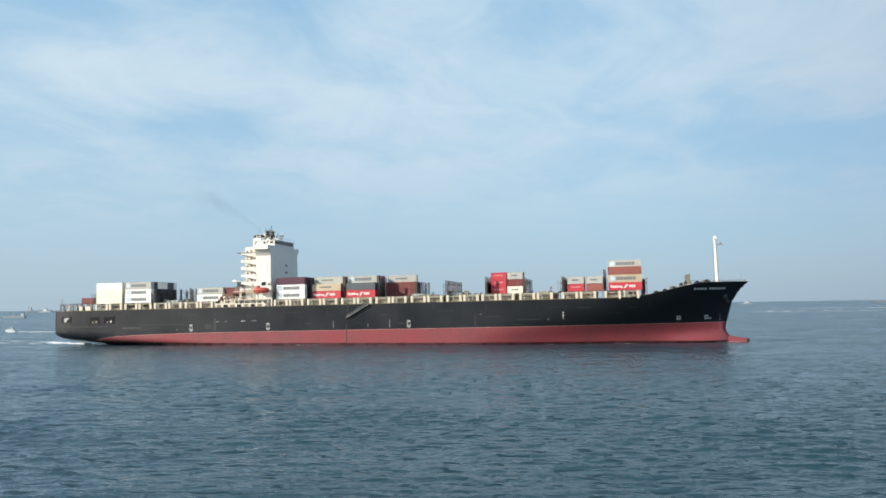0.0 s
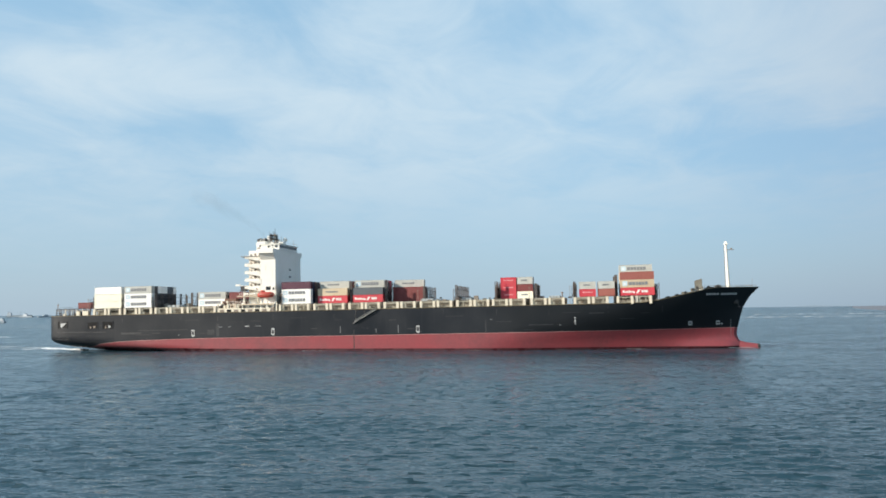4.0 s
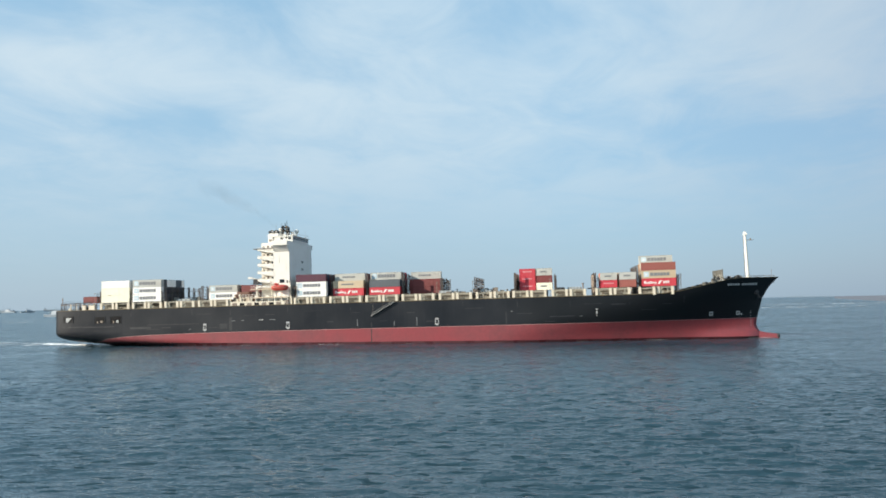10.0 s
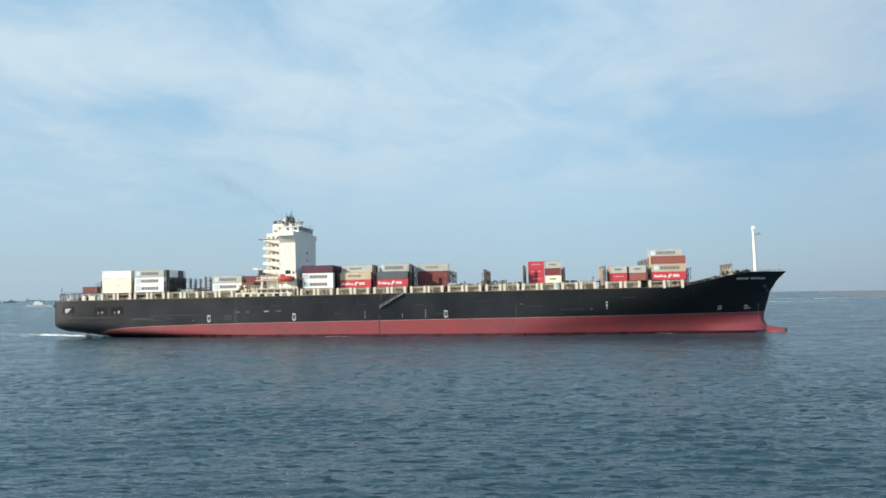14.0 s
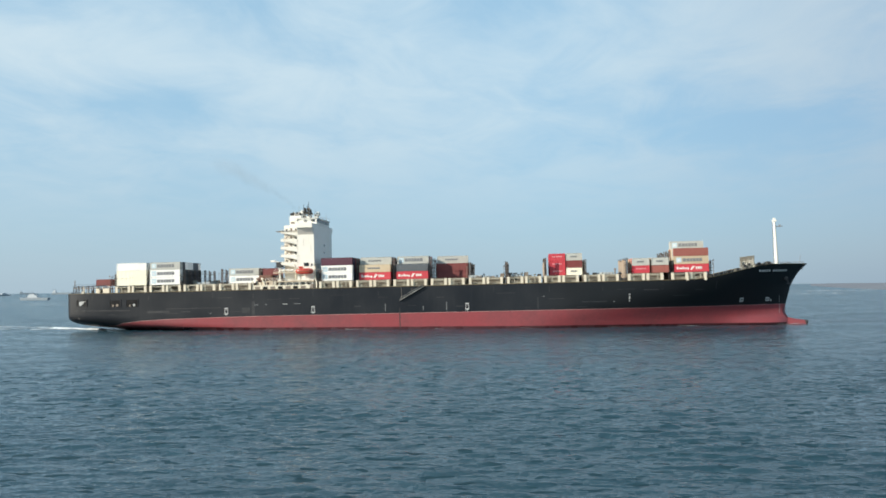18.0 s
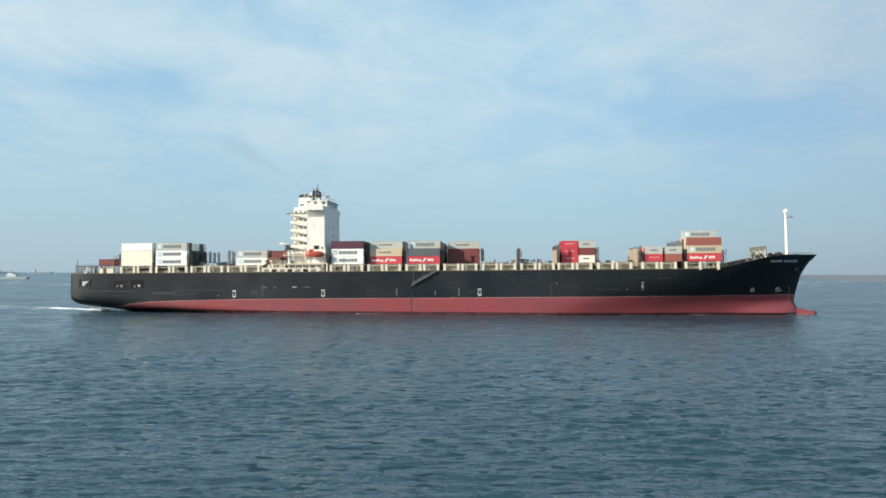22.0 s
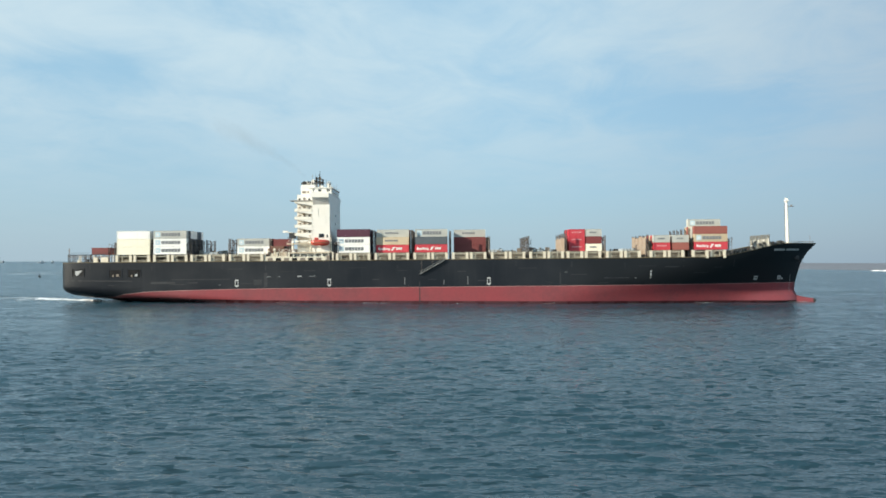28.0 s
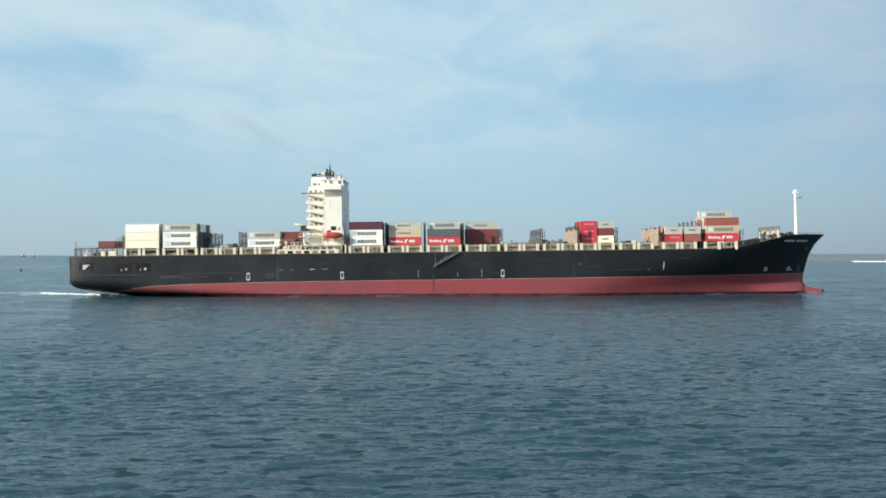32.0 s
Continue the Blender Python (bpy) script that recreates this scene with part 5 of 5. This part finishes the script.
for k in range(1, 6):
    stack(70.6, L40, ROW(k), ["red+script", "tan+emblem", "brown"] if k == 1 else fill(["tan", "brown", "tan", "grey"], 3) + (["grey+emblem"] if k == 4 else []), G)


# ---- boats, foam and smoke ----
def foam_material(name, colour, lo, hi, most, sx, sy, scale):
    m = bpy.data.materials.new(name)
    m.use_nodes = True
    nt = m.node_tree
    b = nt.nodes["Principled BSDF"]
    b.inputs["Base Color"].default_value = (*colour, 1)
    b.inputs["Roughness"].default_value = 0.9
    tr = nt.nodes.new("ShaderNodeBsdfTransparent")
    mx = nt.nodes.new("ShaderNodeMixShader")
    tc = nt.nodes.new("ShaderNodeTexCoord")
    mp = nt.nodes.new("ShaderNodeMapping")
    mp.inputs["Scale"].default_value = (sx, sy, 1)
    n = nt.nodes.new("ShaderNodeTexNoise")
    n.inputs["Scale"].default_value, n.inputs["Detail"].default_value, n.inputs["Roughness"].default_value = scale, 5, 0.65
    r = nt.nodes.new("ShaderNodeMapRange")
    for s, v in zip(("From Min", "From Max", "To Min", "To Max"), (lo, hi, 0, most)):
        r.inputs[s].default_value = v
    nt.links.new(tc.outputs["Object"], mp.inputs[0])
    nt.links.new(mp.outputs[0], n.inputs["Vector"])
    nt.links.new(n.outputs["Fac"], r.inputs["Value"])
    nt.links.new(r.outputs[0], mx.inputs[0])
    nt.links.new(tr.outputs[0], mx.inputs[1])
    nt.links.new(b.outputs[0], mx.inputs[2])
    nt.links.new(mx.outputs[0], nt.nodes["Material Output"].inputs[0])
    return m


M_FOAM = foam_material("white_foam", (0.88, 0.90, 0.92), 0.28, 0.48, 0.97, 0.25, 1.0, 0.8)
M_FOAM_THIN = foam_material("thin_foam", (0.62, 0.67, 0.70), 0.42, 0.66, 0.7, 0.12, 1.0, 0.5)


def smoke_material(most):
    """Thin smoke that thins out towards the rim of each puff."""
    m = bpy.data.materials.new("thin_exhaust_smoke")
    m.use_nodes = True
    nt = m.node_tree
    b = nt.nodes["Principled BSDF"]
    b.inputs["Base Color"].default_value = (0.10, 0.085, 0.08, 1)
    b.inputs["Roughness"].default_value = 1.0
    b.inputs["Specular IOR Level"].default_value = 0.0
    tc, oi, flat, dist, fade, n, amount, mul, mx, tr = (nt.nodes.new("ShaderNode" + k) for k in ("TexCoord", "ObjectInfo", "VectorMath", "VectorMath", "MapRange", "TexNoise", "MapRange", "Math", "MixShader", "BsdfTransparent"))
    flat.operation, dist.operation, mul.operation = "MULTIPLY", "LENGTH", "MULTIPLY"
    flat.inputs[1].default_value = (1, 0, 1)
    fade.interpolation_type = "SMOOTHSTEP"
    for node, vals in ((fade, (0.15, 0.95, most, 0.0)), (amount, (0.3, 0.65, 0.25, 1.0))):
        for q, v in zip(("From Min", "From Max", "To Min", "To Max"), vals):
            node.inputs[q].default_value = v
    n.noise_dimensions = "4D"
    n.inputs["Scale"].default_value, n.inputs["Detail"].default_value = 1.3, 3.0
    add = nt.nodes.new("ShaderNodeMath")
    add.operation = "MULTIPLY"
    add.inputs[1].default_value = 40.0
    for a, c in ((tc.outputs["Object"], flat.inputs[0]), (flat.outputs[0], dist.inputs[0]), (dist.outputs["Value"], fade.inputs["Value"]), (tc.outputs["Object"], n.inputs["Vector"]), (oi.outputs["Random"], add.inputs[0]), (add.outputs[0], n.inputs["W"]), (n.outputs["Fac"], amount.inputs["Value"]), (fade.outputs[0], mul.inputs[0]), (amount.outputs[0], mul.inputs[1]), (mul.outputs[0], mx.inputs[0]), (tr.outputs[0], mx.inputs[1]), (b.outputs[0], mx.inputs[2]), (mx.outputs[0], nt.nodes["Material Output"].inputs[0])):
        nt.links.new(a, c)
    return m


M_SMOKE = smoke_material(0.05)


def foam_strip(name, pts, label, material, seed, high=0.16):
    """A ragged low hump of foam along pts, each x, y, half-width."""
    rs = random.Random(seed)
    bm = bmesh.new()
    prev = None
    n = 5
    for x, y, w in pts:
        jit = [1 + rs.uniform(-0.35, 0.35), 1 + rs.uniform(-0.35, 0.35)]
        row = []
        for k in range(n):
            u = -1 + 2 * k / (n - 1)
            row.append(bm.verts.new((x, y + u * w * jit[u > 0], 0.12 + high * (1 - u * u) * jit[0])))
        if prev:
            for k in range(n - 1):
                bm.faces.new((prev[k], row[k], row[k + 1], prev[k + 1]))
        prev = row
    bmesh.ops.recalc_face_normals(bm, faces=bm.faces)
    return tagged(part(name, bm, material, None), label, "foam", kind="stuff")


def level(ob):
    FLOATERS.append(ob)
    return ob


FLOATERS = []
level(foam_strip("wake_foam", [(-186 + 1.3 * k, 9.5 - 0.63 * k, 0.4 + 3.6 * (1 - k / 28) ** 0.6) for k in range(26)], "white churned foam under the ship's counter", M_FOAM, 1, 0.45))
level(foam_strip("wake_foam", [(-560 + 4.0 * k, 3 + 1.5 * math.sin(k * 0.3), 6.0 - 2.2 * k / 100) for k in range(96)], "white wake trailing astern of the ship", M_FOAM_THIN, 2, 0.3))
level(foam_strip("wake_foam", [(-560 + 4.0 * k, 36 - 22 * max(0, k - 80) / 15 + 2 * math.sin(k * 0.4), 7.0 - 2.5 * k / 100) for k in range(96)], "thin wake trailing astern of the ship", M_FOAM_THIN, 3))
level(foam_strip("bow_foam", [(108 + 0.7 * k, -3.3 + 0.12 * k, 0.35) for k in range(22)], "thin line of foam beside the bulb", M_FOAM_THIN, 4))
for k, (x, ln) in enumerate(((-118, 9), (-84, 5), (-52, 12), (-18, 6), (14, 4), (41, 10), (72, 7))):
    y = -half_b(x, 0.0) - 0.5
    level(foam_strip("hull_wash", [(x + ln * q / 12, y - 0.25 * math.sin(q), 0.3) for q in range(13)], "thin wash of foam along the ship's side", M_FOAM_THIN, 60 + k, 0.12))
for seed, (b, d, ln) in enumerate(((-31, 1090, 260), (-25, 1150, 120), (18.5, 1240, 200), (20, 1700, 300), (26, 2350, 200), (-33, 1300, 200))):
    x, y = d * math.sin(radians(b)), d * math.cos(radians(b))
    foam_strip("foam_streak", [(x - ln / 2 + ln * k / 40, y + 6 * math.sin(k * 0.35 + seed), 3.2) for k in range(41)], "faint old wake line on the open water", M_FOAM_THIN, 20 + seed, 0.9 if b > 0 else 0.3)

foam_strip("surf", [(786 + 1.5 * k, 1452 - 0.85 * k + 1.2 * math.sin(k * 0.8), 4.0) for k in range(41)], "white surf breaking on the edge of the mud bank", M_FOAM, 41, 1.5)

# smoke above the funnel
rs = random.Random(8)
smoke = tagged(new("smoke_plume"), "thin brown smoke drifting off the funnel", "smoke", kind="stuff")
aboard(smoke)
PUFFS = []
for k in range(14):
    u = (k + 0.5) / 14
    r = (0.9 + 4.2 * u ** 0.8) * rs.uniform(0.85, 1.15)
    bm = bmesh.new()
    bmesh.ops.create_icosphere(bm, subdivisions=3, radius=1.0)
    bmesh.ops.delete(bm, geom=[v for v in bm.verts if v.co.y > 0.05], context="VERTS")
    for f in bm.faces:
        f.smooth = True
    ob = part("puff", bm, M_SMOKE, smoke)
    ob.scale = (r * 1.6, r * 0.8, r)
    at = Vector((-75.6 - 30 * u ** 1.15 + rs.uniform(-0.8, 0.8) * u, rs.uniform(-0.8, 0.8), 47.8 + 19.0 * u ** 0.85 + rs.uniform(-0.8, 0.8) * u))
    PUFFS.append((ob, at))


def far_ship(kind, bearing, dist, ln, head, seed, label):
    """A vessel at anchor far off, side on or nearly so."""
    rs = random.Random(seed)
    ob = tagged(new(kind), label, "ship", "vessels at anchor")
    hgt = ln * 0.055 + 1.0
    bm = bmesh.new()
    prism(bm, [(-ln / 2, 0.3), (-ln / 2 - 0.5, hgt), (ln * 0.36, hgt * 0.9), (ln / 2, hgt * 1.35), (ln / 2 - 2.5, 0), (ln / 2 - 4, -1), (-ln / 2 + 2, -1)], -ln * 0.075, ln * 0.075)
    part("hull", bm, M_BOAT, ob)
    hx = -ln * 0.46 if kind == "cargo_ship" else -ln * 0.12
    hl = ln * 0.15 if kind == "cargo_ship" else ln * 0.34
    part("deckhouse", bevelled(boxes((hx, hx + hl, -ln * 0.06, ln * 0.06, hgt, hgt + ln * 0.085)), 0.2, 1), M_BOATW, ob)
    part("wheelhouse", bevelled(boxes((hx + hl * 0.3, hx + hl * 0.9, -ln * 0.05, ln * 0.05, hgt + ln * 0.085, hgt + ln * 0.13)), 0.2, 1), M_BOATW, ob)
    bm = bmesh.new()
    tube(bm, (hx + hl * 0.15, 0, hgt + ln * 0.08), (hx + hl * 0.1, 0, hgt + ln * 0.17), ln * 0.018, n=8)
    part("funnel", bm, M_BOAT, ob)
    for mx in (hx + hl * 0.6, ln * 0.05, ln * 0.33):
        bm = bmesh.new()
        tube(bm, (mx, 0, hgt), (mx, 0, hgt + ln * (0.2 if mx > 0 else 0.24)), 0.5, 0.3, n=6)
        if mx > 0:
            tube(bm, (mx, 0, hgt + 2), (mx - ln * 0.12, 0, hgt + ln * 0.13), 0.3, n=5)
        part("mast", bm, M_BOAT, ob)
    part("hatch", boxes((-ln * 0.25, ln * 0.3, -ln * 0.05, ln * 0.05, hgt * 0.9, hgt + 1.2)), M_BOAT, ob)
    ob.matrix_basis = pose(dist * math.sin(radians(bearing)), dist * math.cos(radians(bearing)), SEA + 0.3 + float(sea_rise(dist)), 0, 0, head)
    return ob


far_ship("coaster", -30.95, 2000, 66, 178, 1, "pale grey coaster at anchor on the roads")
far_ship("cargo_ship", -29.35, 4300, 98, 4, 2, "grey cargo ship at anchor with a white deckhouse aft")
far_ship("coaster", -32.7, 3900, 60, 60, 3, "small grey coaster far off near the horizon")
far_ship("cargo_ship", -31.35, 4500, 70, 20, 4, "grey cargo ship far off near the horizon")
far_ship("coaster", -33.75, 4000, 70, 170, 5, "pale coaster far off near the horizon")
far_ship("cargo_ship", -35.55, 1900, 48, 184, 6, "small cargo vessel with a white deckhouse at anchor")
far_ship("cargo_ship", -34.15, 4200, 110, 10, 7, "long grey cargo ship on the horizon")
far_ship("coaster", -26.65, 4100, 44, 80, 8, "small grey vessel far off near the horizon")
far_ship("coaster", -26.0, 4100, 50, 110, 9, "small grey vessel far off near the horizon")
far_ship("coaster", 13.5, 3600, 52, 0, 10, "white ferry far off near the horizon")


def motor_boat(label):
    ob = tagged(new("motor_boat"), label, "boat")
    bm = bmesh.new()
    prism(bm, [(-4.5, 0.0), (-4.6, 1.2), (2.5, 1.6), (5.0, 1.9), (3.6, 0.1), (2.0, -0.3), (-4.2, -0.3)], -1.5, 1.5)
    part("hull", bm, M_BOATW, ob)
    part("cabin", bevelled(boxes((-2.4, 1.8, -1.2, 1.2, 1.4, 3.2)), 0.3, 2), M_BOATW, ob)
    part("windscreen", boxes((1.78, 1.86, -1.0, 1.0, 2.2, 2.9)), M_GLASS, ob)
    for s in (-1, 1):
        part("window", boxes((-1.8, 1.2, s * 1.21 - 0.02, s * 1.21 + 0.02, 2.2, 2.8)), M_GLASS, ob)
    return ob


launch = motor_boat("white motor launch running fast with foam astern")
launch_wake = foam_strip("launch_wake", [(-60 + 1.5 * k, 0, 1.6 - 0.8 * k / 42) for k in range(43)], "straight white wake astern of the launch", M_FOAM, 31)


def buoy(bearing, dist):
    ob = tagged(new("buoy"), "small dark marker buoy floating on the sea", "buoy")
    bm = bmesh.new()
    tube(bm, (0, 0, -0.4), (0, 0, 0.9), 1.1, 1.0, n=14)
    part("float", bm, M_DARK, ob)
    bm = bmesh.new()
    for k in range(3):
        a = 2.1 * k
        tube(bm, (0.8 * math.cos(a), 0.8 * math.sin(a), 0.9), (0, 0, 2.6), 0.07, n=5)
    box(bm, -0.3, 0.3, -0.3, 0.3, 2.5, 3.0)
    part("tower", bm, M_DARK, ob)
    ob.matrix_basis = pose(dist * math.sin(radians(bearing)), dist * math.cos(radians(bearing)), 0.05)


buoy(-26.75, 860)

# mud bank on the far side
bm = bmesh.new()
prev = None
for k in range(61):
    b = radians(21 + 0.6 * k)
    d = Vector((math.sin(b), math.cos(b), 0))
    near = 1700 + 70 * math.sin(k * 0.7) + 2200 * math.exp(-k / 4.0)
    row = [bm.verts.new(d * r + Vector((0, 0, h + float(sea_rise(r))))) for r, h in [(near, -0.5), (near + 150, 0.3)] + [(near + 150 + (4730 - near) * q / 12, 0.35) for q in range(1, 13)]]
    if prev:
        for j in range(len(row) - 1):
            bm.faces.new((prev[j], row[j], row[j + 1], prev[j + 1]))
    prev = row
bmesh.ops.recalc_face_normals(bm, faces=bm.faces)
tagged(part("ground", bm, M_SAND, None), "pale low mud bank on the far side", "mud bank", kind="structure")



def motions():
    rows = [(t, pose(x, y, 0, 0, 0, -a) @ pose(0, 0, 0, 0, -TRIM, 0)) for t, x, y, a in SHIP_ROWS]
    for ob, m in MOVERS:
        walk(ob, [(t, r @ m) for t, r in rows])
    for ob in FLOATERS:
        walk(ob, [(t, pose(x, y, SEA, 0, 0, -a)) for t, x, y, a in SHIP_ROWS])
    for ob, at in PUFFS:
        far = Vector((-1.0, 0, 0.55)) * (0.5 + 0.08 * (-75 - at.x))
        walk(ob, [(t, Matrix.Translation(at + far * (t / 16 - 1)) @ pose(0, 0, 0, 0, 38, 0)) for t in (0.0, 16.0, 32.0)])
    for ob in (launch, launch_wake):
        walk(ob, [(t, pose(-382 - 11 * t, 532 + 2 * t, SEA, 0, 0, 170)) for t in (0.0, 16.0, 32.0)])
    walk(sea, [(0.0, pose(0, 0, SEA)), (16.0, pose(-6, -9, SEA)), (32.0, pose(-12, -18, SEA))])


motions()
